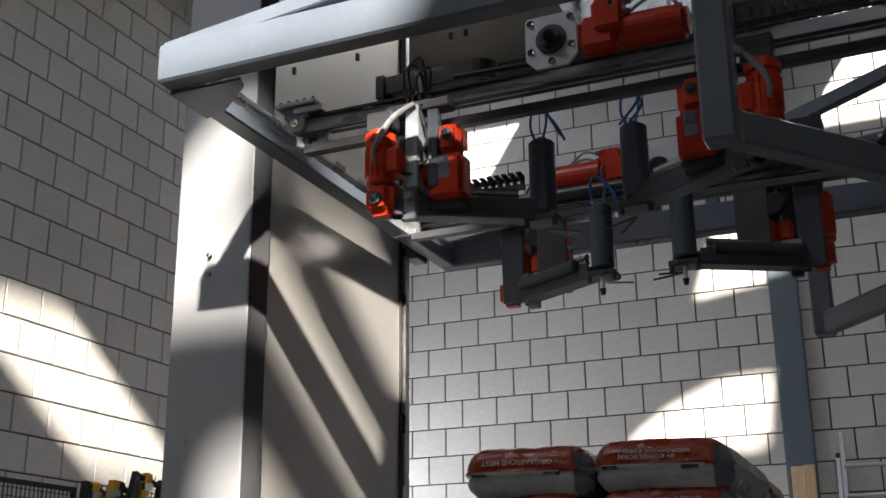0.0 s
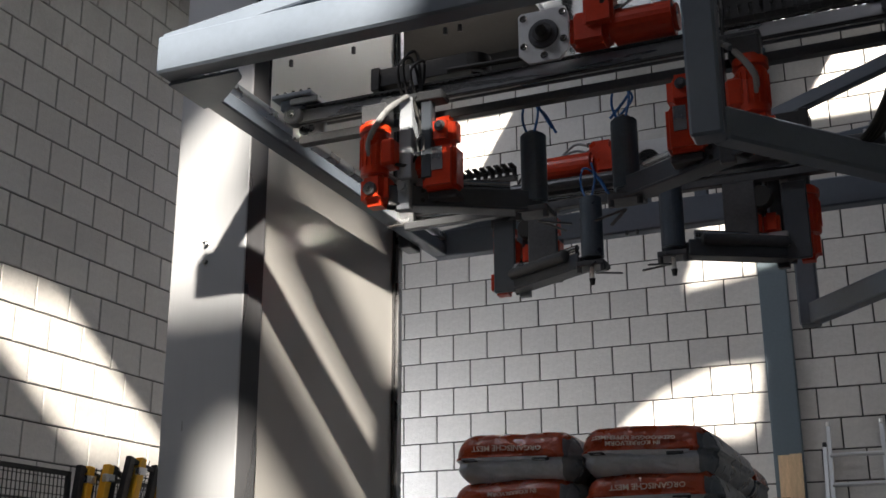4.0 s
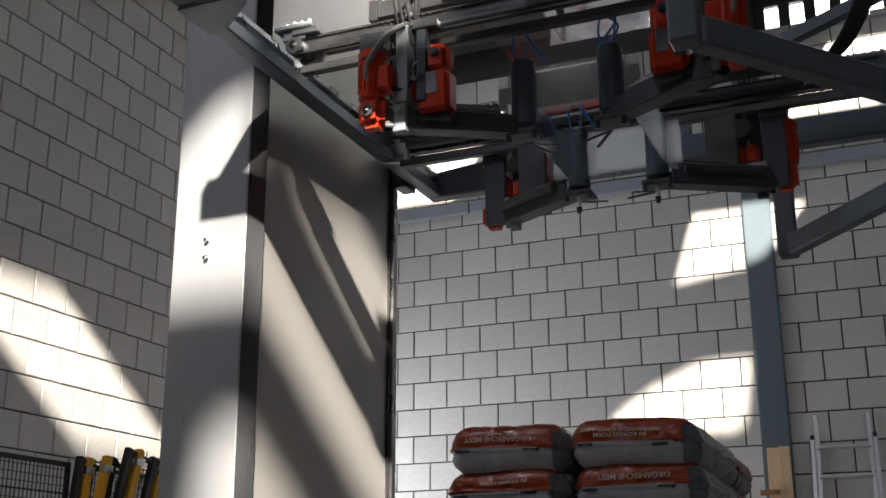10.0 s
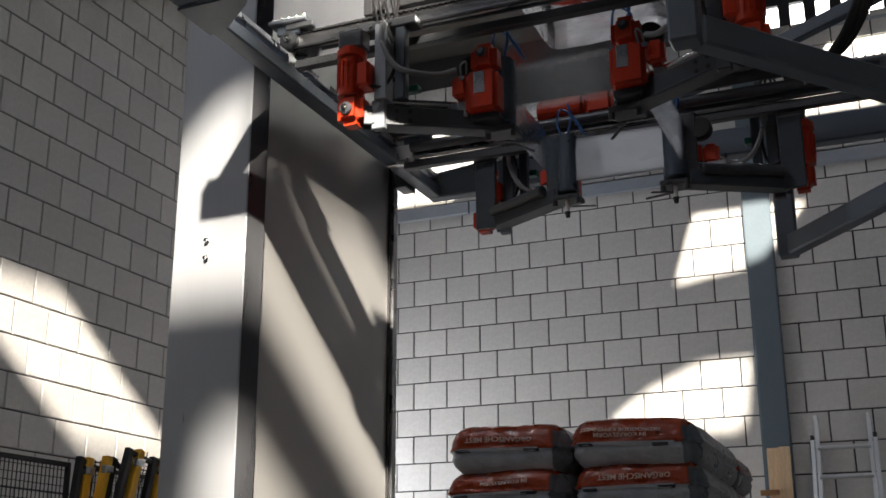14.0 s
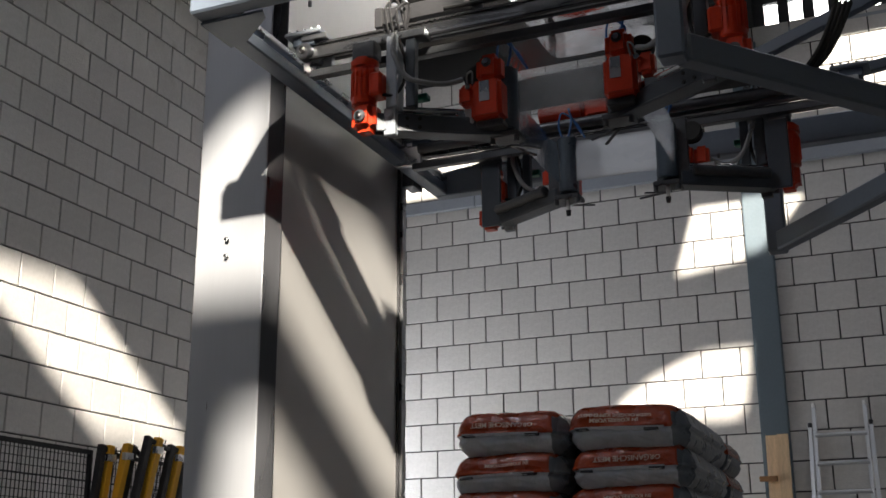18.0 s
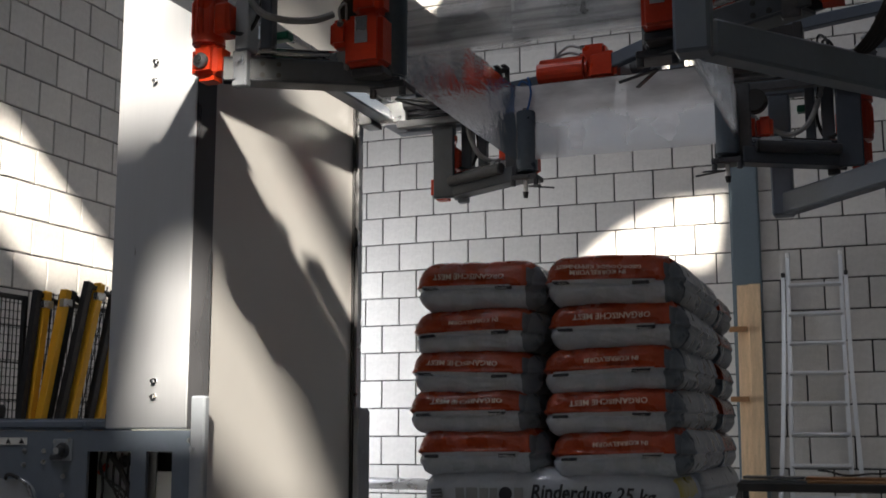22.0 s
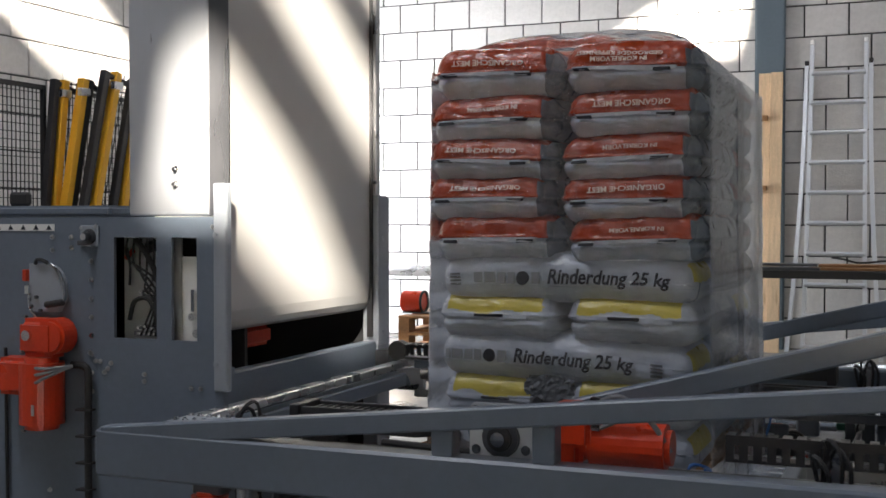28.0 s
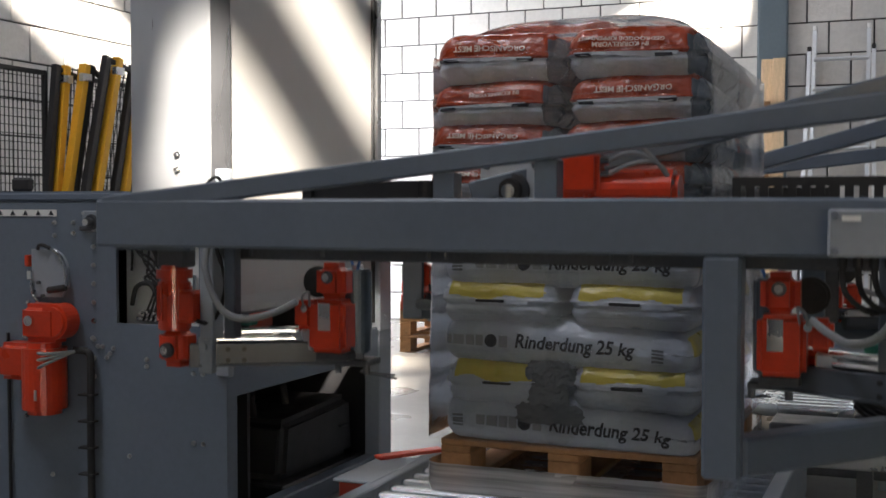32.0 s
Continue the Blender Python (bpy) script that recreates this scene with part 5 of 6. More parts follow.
def bag_shape(w, d, h, seed, kind):
    """The filled bag's skin: maps a point of its box to the soft cushion with folds."""
    rnd = random.Random(seed)
    hx, hy, hz = w / 2, d / 2, h / 2
    off = Vector((rnd.uniform(-9, 9), rnd.uniform(-9, 9), rnd.uniform(-9, 9)))
    r, rz = h * 0.38, h * 0.44
    sag = rnd.uniform(-0.008, 0.008)
    droop = rnd.uniform(0.014, 0.022) if kind == "pale" else rnd.uniform(0.004, 0.012)
    lean = rnd.uniform(0.002, 0.010) if kind == "pale" else 0.0

    def skin(p):
        q = Vector((max(-hx + r, min(hx - r, p.x)), max(-hy + r, min(hy - r, p.y)), max(-hz + rz, min(hz - rz, p.z))))
        e = Vector(((p.x - q.x) / r, (p.y - q.y) / r, (p.z - q.z) / rz))
        if e.length > 1e-6:
            top = max(abs(e.x), abs(e.y), abs(e.z))
            e = e.normalized() * top
            p = q + Vector((e.x * r, e.y * r, e.z * rz))
        u, s = p.x / hx, p.y / hy
        p = Vector(p)
        p.z += 0.012 * (1 - min(1, u * u)) * (1 - min(1, s * s)) * (1 if p.z > 0 else -0.3) + sag * u
        p.z -= (droop * max(0.0, u) ** 3 + 0.5 * droop * max(0.0, -u) ** 4) * (1.0 if p.z > 0 else 0.35) + lean * u
        n = Vector((p.x / hx ** 2, p.y / hy ** 2, p.z / hz ** 2)).normalized()
        fold = noise.noise(Vector((p.x * 8, p.y * 6, p.z * 18)) + off) * (0.007 - 0.004 * min(1.0, abs(u)) ** 3)
        edge = (0.4 + (0.25 if p.z < -0.012 else 0)) * (1 - 0.65 * min(1.0, abs(u)) ** 4)
        crease = (abs(noise.noise(Vector((p.x * 26 + p.z * 22, p.y * 26, p.z * 48)) + off)) - 0.2) * -0.012 * edge
        p += n * (fold + crease)
        if kind == "yellow":
            seam = 0.006 * math.exp(-((p.z - 0.006) / 0.006) ** 2) - 0.009 * math.exp(-((p.z + 0.010) / 0.010) ** 2)
            p += Vector((n.x, n.y, 0)) * seam
        if kind == "red":
            seam = 0.006 * math.exp(-(p.z / 0.006) ** 2) - 0.007 * math.exp(-((p.z + 0.014) / 0.008) ** 2)
            p += Vector((n.x, n.y, 0)) * seam
            if s < -0.8 and u > 0.80:
                p.y += 0.030 * min(1.0, (u - 0.80) / 0.06)
        return p
    return skin


def bag_mesh(w, d, h, seed, kind, skin):
    bm = BM()
    bmesh.ops.create_cube(bm, size=2.0)
    bmesh.ops.subdivide_edges(bm, edges=bm.edges[:], cuts=37, use_grid_fill=True)
    hx, hy, hz = w / 2, d / 2, h / 2
    for f in bm.faces:
        c = f.calc_center_median()
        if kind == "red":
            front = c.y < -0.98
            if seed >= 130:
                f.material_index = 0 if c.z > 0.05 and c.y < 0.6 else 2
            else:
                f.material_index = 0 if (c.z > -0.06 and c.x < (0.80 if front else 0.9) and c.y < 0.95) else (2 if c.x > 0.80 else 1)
        elif kind == "yellow":
            low = 0.26 + 0.22 * noise.noise(Vector((c.x * 2.3, seed * 1.7, 0.0)))
            f.material_index = 0 if (c.z > low and -0.86 < c.x < 0.80 + 0.1 * noise.noise(Vector((c.z * 2, seed, 3.0))) and (c.y < -0.98 or (c.z > 0.98 and c.y < -0.86))) else 1
        elif kind == "pale":
            f.material_index = 1 if c.x > 0.97 and c.z > 0.1 + 0.3 * noise.noise(Vector((c.y * 2, seed, 1.0))) and -0.9 < c.y < 0.5 else 0
    for v in bm.verts:
        v.co = skin(Vector((v.co.x * hx, v.co.y * hy, v.co.z * hz)))
    return bm


def bag(x, y, z, w, d, h, kind, seed, long_front=False, words="", torn=False):
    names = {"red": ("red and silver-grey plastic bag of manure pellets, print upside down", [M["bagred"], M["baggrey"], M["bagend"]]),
             "yellow": ("pale grey plastic bag with a yellow printed band", [M["bagyellow"], M["bagwhite"]]),
             "pale": ("pale grey plastic bag printed with its contents", [M["bagwhite"], M["bagyellow"]])}
    lab, mats = names[kind]
    c = thing("bag", lab, "bag", (x, y, z), group="bags stacked on the pallet")
    rnd = random.Random(seed)
    c.rotation_euler = (radians(rnd.uniform(-0.6, 0.6)), radians(rnd.uniform(-0.9, 0.9)), radians(rnd.uniform(-1.2, 1.2)))
    skin = bag_shape(w, d, h, seed, kind)
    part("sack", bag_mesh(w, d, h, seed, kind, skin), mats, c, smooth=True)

    def on_front(q):
        p = skin(Vector((q.x, -d / 2, q.z)))
        p.y += q.y - 0.0075
        return p

    def stamp(name, boxes, mat, label="", shift=0.0):
        bm = BM()
        for x0, x1, z0, z1 in boxes:
            nx = max(1, int((x1 - x0) / 0.015))
            x0, x1 = x0 + shift, x1 + shift
            for i in range(nx):
                a, b = x0 + (x1 - x0) * i / nx, x0 + (x1 - x0) * (i + 1) / nx
                box(bm, a, b, -0.001, 0.003, z0, z1, 0)
        for v in bm.verts:
            v.co = on_front(v.co)
        tagged(part(name, bm, mat, c, label), label, kind="stuff")

    if words.strip():
        if kind == "pale":
            sh = -0.105 if seed == 12 else 0.0
            lettering("print", words, 0.060, M["ink"], c, pose(0.14 + sh, 0, 0.004, 90, 0, 0), squash=0.86, bend=on_front, label="dark printed words", bold=0.0014, slant=0.17)
            stamp("logo", [(-0.24, -0.213, -0.016, 0.018), (-0.205, -0.172, -0.016, 0.018), (-0.164, -0.138, -0.016, 0.018), (-0.131, -0.108, -0.016, 0.018)],
                  M["logogrey"], "grey logo blocks", sh - 0.04)
            bm = BM()
            rod(bm, (-0.122 + sh, -0.001, 0.001), (-0.122 + sh, 0.003, 0.001), 0.020, 14)
            for v in bm.verts:
                v.co = on_front(v.co)
            part("logo_disc", bm, M["ink"], c)
            stamp("logo_end", [(-0.055, -0.028, -0.016, 0.018)], M["logogrey"], "", sh - 0.04)
            x0 = -0.36 if seed != 12 else 0.27
            stamp("code_bars", [(x0, x0 + 0.035, -0.026 + k * 0.012, -0.019 + k * 0.012) for k in range(4)], M["greyink"], "small grey code bars")
        else:
            two = "\n" in words
            lettering("print", words, 0.021 if two else (0.020 if words.startswith("IN K") else 0.025), M["paleink"], c, pose(rnd.uniform(-0.04, 0.01), 0, 0.029 + (0.004 if two else 0), 90, 180, 0), squash=1.04, bend=on_front,
                      label="pale printed words upside down", bold=0.0004)
    if kind != "pale" and words != " ":
        zs = -0.002 if kind == "red" else 0.008
        x0, x1 = -w * rnd.uniform(0.40, 0.45), w * rnd.uniform(0.26, 0.34)
        bm = BM()
        n = 26
        rows = []
        for i in range(n + 1):
            f = i / n
            xx = x0 + (x1 - x0) * f
            hgt = 0.004 + 0.007 * abs(noise.noise(Vector((f * 5, seed, 0)))) + 0.004 * f
            p0, p1 = on_front(Vector((xx, 0, zs))), on_front(Vector((xx, 0, zs - 0.003 - hgt)))
            p1.y = min(p1.y, p0.y) - 0.002 - 0.003 * noise.noise(Vector((f * 9, seed, 4)))
            rows.append([bm.verts.new(q) for q in (p0, p0 + Vector((0, -0.003, 0.001)), p1 + Vector((0, -0.002, 0)), p1)])
        for a, b in zip(rows, rows[1:]):
            for i in range(4):
                bm.faces.new((a[i], a[(i + 1) % 4], b[(i + 1) % 4], b[i]))
        bmesh.ops.recalc_face_normals(bm, faces=bm.faces)
        part("seam_flap", bm, M["flap"] if kind == "red" else M["bagwhite"], c, "pale welded seam flap")
    if kind in ("red", "yellow") and words != " ":
        xs = ((-w * 0.42, -w * 0.30), (w * 0.17, w * 0.30)) if kind == "red" else ((-0.06, 0.03),)
        for x0, x1 in xs:
            zz = -0.010 if kind == "red" else 0.006
            bm = BM()
            box(bm, x0, x1, -0.010 if kind == "red" else -0.009, 0.002, zz - 0.005, zz + 0.004, 0.001)
            for v in bm.verts:
                v.co = on_front(v.co)
            part("vent_mark", bm, M["ink"], c)
    return c


def stack():
    h = 0.1225
    for i in range(10):
        z = PZ + h * (i + 0.5)
        rnd = random.Random(i + 5)
        dx = rnd.uniform(-0.008, 0.008) - (0.018 if i in (6, 7) else 0)
        hh = h * 1.15
        if i < 5 and i % 2 == 0:
            bag(PX + dx, PY - 0.40, z, 0.79, 0.41, hh, "pale", 10 + i, True, "Rinderdung 25 kg")
            for k, sx in enumerate((-1, 1)):
                bag(PX + sx * 0.20, PY + 0.205, z, 0.40, 0.80, hh, "yellow", 40 + 2 * i + k, words=" ")
        elif i < 5:
            for k, sx in enumerate((-1, 1)):
                bag(PX + dx + sx * 0.203, PY - 0.21, z, 0.385, 0.80, hh, "yellow", 60 + 2 * i + k)
            bag(PX, PY + 0.40, z, 0.80, 0.41, hh, "pale", 30 + i)
        else:
            words = (("", "IN KORRELVORM"), ("ORGANISCHE MEST", "ORGANISCHE MEST"), ("ORGANISCHE MEST", "IN KORRELVORM"), ("IN KORRELVORM", "ORGANISCHE MEST"),
                     ("ORGANISCHE MEST", "IN KORRELVORM\nGEDROOGDE KIPPENMEST"))[i - 5]
            for k, sx in enumerate((-1, 1)):
                bag(PX + dx + sx * 0.213, PY - 0.21, z + (0.012 if i == 9 else 0), 0.41, 0.81, hh * (1.1 if i == 9 else 1), "red", 90 + 2 * i + k, words=words[k])
            bag(PX, PY + 0.40, z, 0.80, 0.41, hh, "red", 130 + i, words=" ")


stack()


def torn_film():
    c = thing("repair_patch", "crumpled silver tape patches on a torn bag", "tape")

    def crumple(name, x0, x1, z0, z1, y, deep, mat, seed, round_off, label):
        rnd = random.Random(seed)
        bm = BM()
        nx, nz = 16, 9
        g = []
        for j in range(nz + 1):
            row = []
            for i in range(nx + 1):
                u, w = 2 * i / nx - 1, 2 * j / nz - 1
                d = abs(noise.noise(Vector((u * 4 + seed, w * 4, 1.5)))) + 0.5 * abs(noise.noise(Vector((u * 9, w * 9 + seed, 3))))
                row.append(bm.verts.new((x0 + (x1 - x0) * (u + 1) / 2 + 0.006 * rnd.uniform(-1, 1), y - deep * d, z0 + (z1 - z0) * (w + 1) / 2 + 0.005 * rnd.uniform(-1, 1))))
            g.append(row)
        for j in range(nz):
            for i in range(nx):
                u, w = 2 * (i + 0.5) / nx - 1, 2 * (j + 0.5) / nz - 1
                if abs(u) ** 3 + abs(w) ** 3 < round_off + rnd.uniform(-0.15, 0.15):
                    bm.faces.new((g[j][i], g[j][i + 1], g[j + 1][i + 1], g[j + 1][i]))
        bmesh.ops.delete(bm, geom=[v for v in bm.verts if not v.link_faces], context="VERTS")
        bmesh.ops.solidify(bm, geom=bm.faces[:], thickness=0.002)
        part(name, bm, mat, c, label)

    crumple("crumpled_film", 0.125, 0.275, 0.690, 0.765, -8.326, 0.011, M["greyink"], 2, 1.2, "crumpled clear film")
    crumple("dark_patch", 0.125, 0.255, 0.622, 0.702, -8.322, 0.005, M["greyink"], 5, 1.0, "dark grey tape")
    crumple("tape_strip", 0.09, 0.30, 0.575, 0.635, -8.322, 0.006, M["greyink"], 9, 1.3, "silver tape strip")


torn_film()
# ---------------------------------------------------------------- conveyor


def roller_conveyor(y0, y1, x0, x1, z, label):
    c = thing("roller_conveyor", label, "conveyor", group="roller conveyors")
    for x in (x0 - 0.05, x1):
        bm = BM()
        box(bm, x, x + 0.05, y0, y1, z - 0.16, z + 0.02, 0.004)
        part("side_rail", bm, M["lightgrey"], c)
        n = max(2, int((y1 - y0) / 1.1) + 1)
        for k in range(n):
            y = y0 + 0.08 + (y1 - y0 - 0.16) * k / (n - 1)
            bm = BM()
            box(bm, x, x + 0.05, y - 0.03, y + 0.03, 0.0, z - 0.16, 0.003)
            part("leg", bm, M["lightgrey"], c)
    n = int((y1 - y0) / 0.088)
    me = None
    for k in range(n):
        y = y0 + 0.05 + k * 0.088
        if me is None:
            bm = BM()
            rod(bm, (x0, 0, 0), (x1, 0, 0), 0.032, 14)
            ob = part("roller", bm, M["chrome2"], c, smooth=False)
            me = ob.data
        else:
            ob = new("roller", me)
            ob.parent = c
        ob.location = (0, y, z - 0.032)
    return c


M["chrome2"] = material("galvanised_roller", (0.66, 0.69, 0.72), 0.26, 0.85, vary=0.08, scale=6, rvary=0.06)
roller_conveyor(-9.05, -7.30, -0.30, 0.80, 0.36, "galvanised roller conveyor under the pallet")
roller_conveyor(-6.36, -4.05, -0.30, 1.06, 0.36, "bright galvanised roller conveyor leading away")


def transfer_beam():
    c = thing("transfer_bridge", "dark steel bridge plates between the conveyors", "conveyor part")
    bm = BM()
    box(bm, -0.32, 0.62, -7.02, -6.62, 0.22, 0.30, 0.006)
    part("bridge_plate", bm, M["dark"], c)
    bm = BM()
    box(bm, 0.64, 1.20, -6.66, -6.42, 0.12, 0.33, 0.008)
    part("drive_cover", bm, M["dark"], c)
    bm = BM()
    box(bm, 0.66, 1.14, -7.25, -7.08, 0.28, 0.335, 0.006)
    part("sensor_plate", bm, M["alu"], c, "bright sheet-metal cover")
    for x in (-0.3, 1.0):
        bm = BM()
        box(bm, x, x + 0.06, -6.9, -6.84, 0.0, 0.22, 0.003)
        part("support", bm, M["dark"], c)


transfer_beam()


def pallet_stop():
    c = thing("pallet_stop", "red-painted stop bracket with a grey plate beside the conveyor", "bracket")
    bm = BM()
    box(bm, -0.46, -0.36, -8.44, -8.32, 0.0, 0.37, 0.006)
    part("stop_post", bm, M["red"], c)
    bm = BM()
    box(bm, -0.47, -0.33, -8.46, -8.1, 0.372, 0.382, 0.003)
    part("stop_plate", bm, M["lightgrey"], c)
    bm = BM()
    beam(bm, (-0.46, -8.16, 0.388), (-0.30, -7.98, 0.395), 0.05, 0.012, 0.003)
    part("red_strap", bm, M["red"], c)


pallet_stop()

# ---------------------------------------------------------------- by the back wall


def ladder():
    c = thing("ladder", "aluminium extension ladder leaning on the block wall", "ladder")
    xl, xr = 0.265, 0.745
    for k, (dx, ztop, yo, flare) in enumerate(((0.0, 2.92, 0.0, 0.03), (0.045, 2.72, 0.05, 0.12))):
        for s, x in ((-1, xl), (1, xr)):
            xt, xb = x + s * dx, x + s * (dx + flare)
            bm = BM()
            rings = []
            for i in range(9):
                t = i / 8
                q = Vector((xt + (xb - xt) * t * t, -0.12 - yo - 0.55 * t, ztop * (1 - t)))
                rings.append([bm.verts.new(q + Vector((ex, ey, 0))) for ex, ey in ((-0.018, -0.03), (0.018, -0.03), (0.018, 0.03), (-0.018, 0.03))])
            for r0, r1 in zip(rings, rings[1:]):
                for i in range(4):
                    bm.faces.new((r0[i], r0[(i + 1) % 4], r1[(i + 1) % 4], r1[i]))
            bm.faces.new(rings[0])
            bm.faces.new(rings[-1][::-1])
            bmesh.ops.recalc_face_normals(bm, faces=bm.faces)
            part("stile", bm, M["ladder"], c)
            bm = BM()
            box(bm, xt - 0.018, xt + 0.018, -0.16 - yo, -0.09 - yo, ztop - 0.02, ztop + 0.025, 0.005)
            part("end_cap", bm, M["white"] if k == 0 else M["black"], c)
    for i in range(10):
        z = 2.62 - 0.28 * i
        t = 1 - z / 2.92
        bm = BM()
        rod(bm, (xl - 0.03 * t * t, -0.155 - 0.55 * t, z), (xr + 0.03 * t * t, -0.155 - 0.55 * t, z), 0.021, 14)
        part("rung", bm, M["ladder"], c)


ladder()


def timber(x0, x1, y, ztop, lean, name_label):
    c = thing("plank", name_label, "plank", group="planks against the wall")
    bm = BM()
    w = x1 - x0
    n = 10
    for k in range(1):
        beam(bm, (0, -lean, 0.0), (0, 0, ztop), 0.028, w, 0.003, up=(1, 0, 0))
    part("board", bm, M["wood"], c)
    c.location = ((x0 + x1) / 2, y, 0)
    return c


timber(-0.225, -0.115, -0.10, 2.655, 0.25, "raw sawn softwood board leaning on the column")
timber(-0.112, 0.0, -0.13, 2.66, 0.25, "pale planed softwood board leaning on the column")


def battens():
    for z in (2.22, 1.55):
        c = thing("batten", "short timber batten nailed across the boards", "batten", group="battens across the boards")
        bm = BM()
        box(bm, -0.30, -0.13, -0.20 - (2.6 - z) * 0.09, -0.14 - (2.6 - z) * 0.09, z - 0.025, z + 0.025, 0.004)
        part("wood_strip", bm, M["pallet"], c)


battens()


def work_rack():
    c = thing("work_rack", "dark steel rack top with boards and loose cable on it", "rack")
    bm = BM()
    box(bm, -0.06, 3.2, -2.5, -2.0, 0.80, 0.86, 0.004)
    part("top_frame", bm, M["black"], c)
    for x in (0.0, 1.5, 3.1):
        for y in (-2.46, -2.06):
            bm = BM()
            box(bm, x, x + 0.05, y - 0.025, y + 0.025, 0.0, 0.80, 0.003)
            part("leg", bm, M["dark"], c)
    d = thing("board_pile", "pile of dark weathered boards on the rack", "boards")
    for k, (x0, x1, y0, z) in enumerate(((0.0, 0.52, -2.45, 0.862), (0.05, 0.50, -2.4, 0.890), (0.45, 2.4, -2.42, 0.862), (0.5, 2.0, -2.3, 0.884))):
        bm = BM()
        box(bm, x0, x1, y0, y0 + 0.2, z, z + 0.02, 0.003)
        part("board", bm, M["pallet"] if k > 1 else M["dark"], d)
    e = thing("loose_cable", "tangled dark cable on the boards", "cable")
    bm = BM()
    rnd = random.Random(8)
    pipe(bm, [(0.6 + 0.09 * i, -2.35 + rnd.uniform(-0.06, 0.06), 0.912 + rnd.uniform(0, 0.05)) for i in range(14)], 0.009, 6)
    part("cable", bm, M["rubber"], e)


work_rack()

for k in range(3):
    pallet((-2.50, -2.02, 0.144 * k), 0, "empty wooden pallet in a low stack", "stacked empty pallets")


def hose_reel():
    c = thing("cable_reel", "orange cable reel with black side wheels on the pallets", "reel", (-2.86, -2.3, 0.432))
    bm = BM()
    rod(bm, (-0.13, 0, 0.10), (0.06, 0, 0.10), 0.095, 24, bevel=0.01)
    part("drum", bm, M["orange"], c)
    for x in (0.065, 0.16):
        bm = BM()
        bmesh.ops.create_circle(bm, segments=20, radius=0.09, cap_ends=False, matrix=pose(x, 0, 0.1, 0, 90, 0))
        P = [v.co.copy() for v in bm.verts]
        bm.free()
        bm = BM()
        pipe(bm, P + [P[0]], 0.012, 6, 2)
        part("wheel_hoop", bm, M["black"], c)
    bm = BM()
    box(bm, -0.12, 0.16, -0.06, 0.06, 0.0, 0.012, 0.003)
    part("foot", bm, M["dark"], c)


hose_reel()


def wall_pipe():
    c = thing("steel_pipe", "thick bare steel pipe on brackets along the wall", "pipe")
    bm = BM()
    rod(bm, (-4.3, -0.9, 0.745), (-1.6, -0.9, 0.735), 0.058, 20)
    part("tube", bm, M["alu"], c)
    for x in (-3.9, -2.9, -1.9):
        bm = BM()
        box(bm, x - 0.02, x + 0.02, -0.93, -0.87, 0.0, 0.69, 0.003)
        part("stand", bm, M["dark"], c)


wall_pipe()

# ---------------------------------------------------------------- safety fence behind the machine
FX = -3.9


def fence_panel(y0, y1, h):
    c = thing("safety_fence", "black wire-mesh safety fence panel", "fence")
    bm = BM()
    for a, b in ((y0, y0 + 0.03), (y1 - 0.03, y1)):
        box(bm, FX - 0.015, FX + 0.015, a, b, 0.0, h, 0.003)
    for a, b in ((h - 0.03, h), (0.1, 0.13), (h * 0.55, h * 0.55 + 0.02)):
        box(bm, FX - 0.014, FX + 0.014, y0 + 0.03, y1 - 0.03, a, b, 0.003)
    part("frame", bm, M["black"], c)
    bm = BM()
    n = int((y1 - y0) / 0.036)
    for k in range(1, n):
        y = y0 + (y1 - y0) * k / n
        box(bm, FX - 0.0025, FX + 0.0025, y - 0.0025, y + 0.0025, 0.13, h - 0.03, 0)
    n = int(h / 0.05)
    for k in range(3, n):
        box(bm, FX - 0.0055, FX - 0.0026, y0 + 0.03, y1 - 0.03, h * k / n - 0.0025, h * k / n + 0.0025, 0)
    tagged(part("wire_mesh", bm, M["black"], c), kind="stuff")
    return c


fence_panel(-8.6, -5.80, 2.09)
fence_panel(-5.72, -3.4, 2.09)


def leaning_frame(top, foot, w, dx, yellow=True):
    """A folded fence frame with one yellow and one black upright, leaning."""
    c = thing("barrier", "yellow and black fence frame leaning with its neighbours", "barrier", group="leaning barriers")
    t, f = Vector((FX + dx, top[0], top[1])), Vector((FX + dx, foot[0], foot[1]))
    d = (f - t)
    f0 = t + d * (t.z / (t.z - f.z))
    if yellow:
        bm = BM()
        beam(bm, f0, t, 0.055, 0.055, 0.004, up=(1, 0, 0))
        part("yellow_post", bm, M["yellow"], c)
        bm = BM()
        k = t + (f0 - t) * 0.035
        box(bm, k.x - 0.002, k.x + 0.034, k.y - 0.045, k.y + 0.045, k.z - 0.035, k.z + 0.015, 0.004)
        part("clamp", bm, M["alu"], c)
    o = Vector((-0.005, -w, 0))
    bm = BM()
    beam(bm, f0 + o, t + o, 0.05, 0.045, 0.004, up=(1, 0, 0))
    beam(bm, t + o + Vector((0, 0, -0.02)), t + Vector((-0.005, 0.2, -0.08)), 0.03, 0.03, 0.003)
    part("black_post", bm, M["black"], c)
    bm = BM()
    for k in range(1, 5):
        q = Vector((-0.02, -w + 0.05 * k + 0.02, 0))
        beam(bm, f0 + q, t + q, 0.005, 0.005, 0)
    for k in range(2, 40):
        s = t + d.normalized() * 0.05 * k + Vector((-0.025, 0, 0))
        beam(bm, s + Vector((0, -w, 0)), s + Vector((0, 0.2, 0)), 0.004, 0.004, 0)
    tagged(part("wire_mesh", bm, M["black"], c), kind="stuff")
    return c


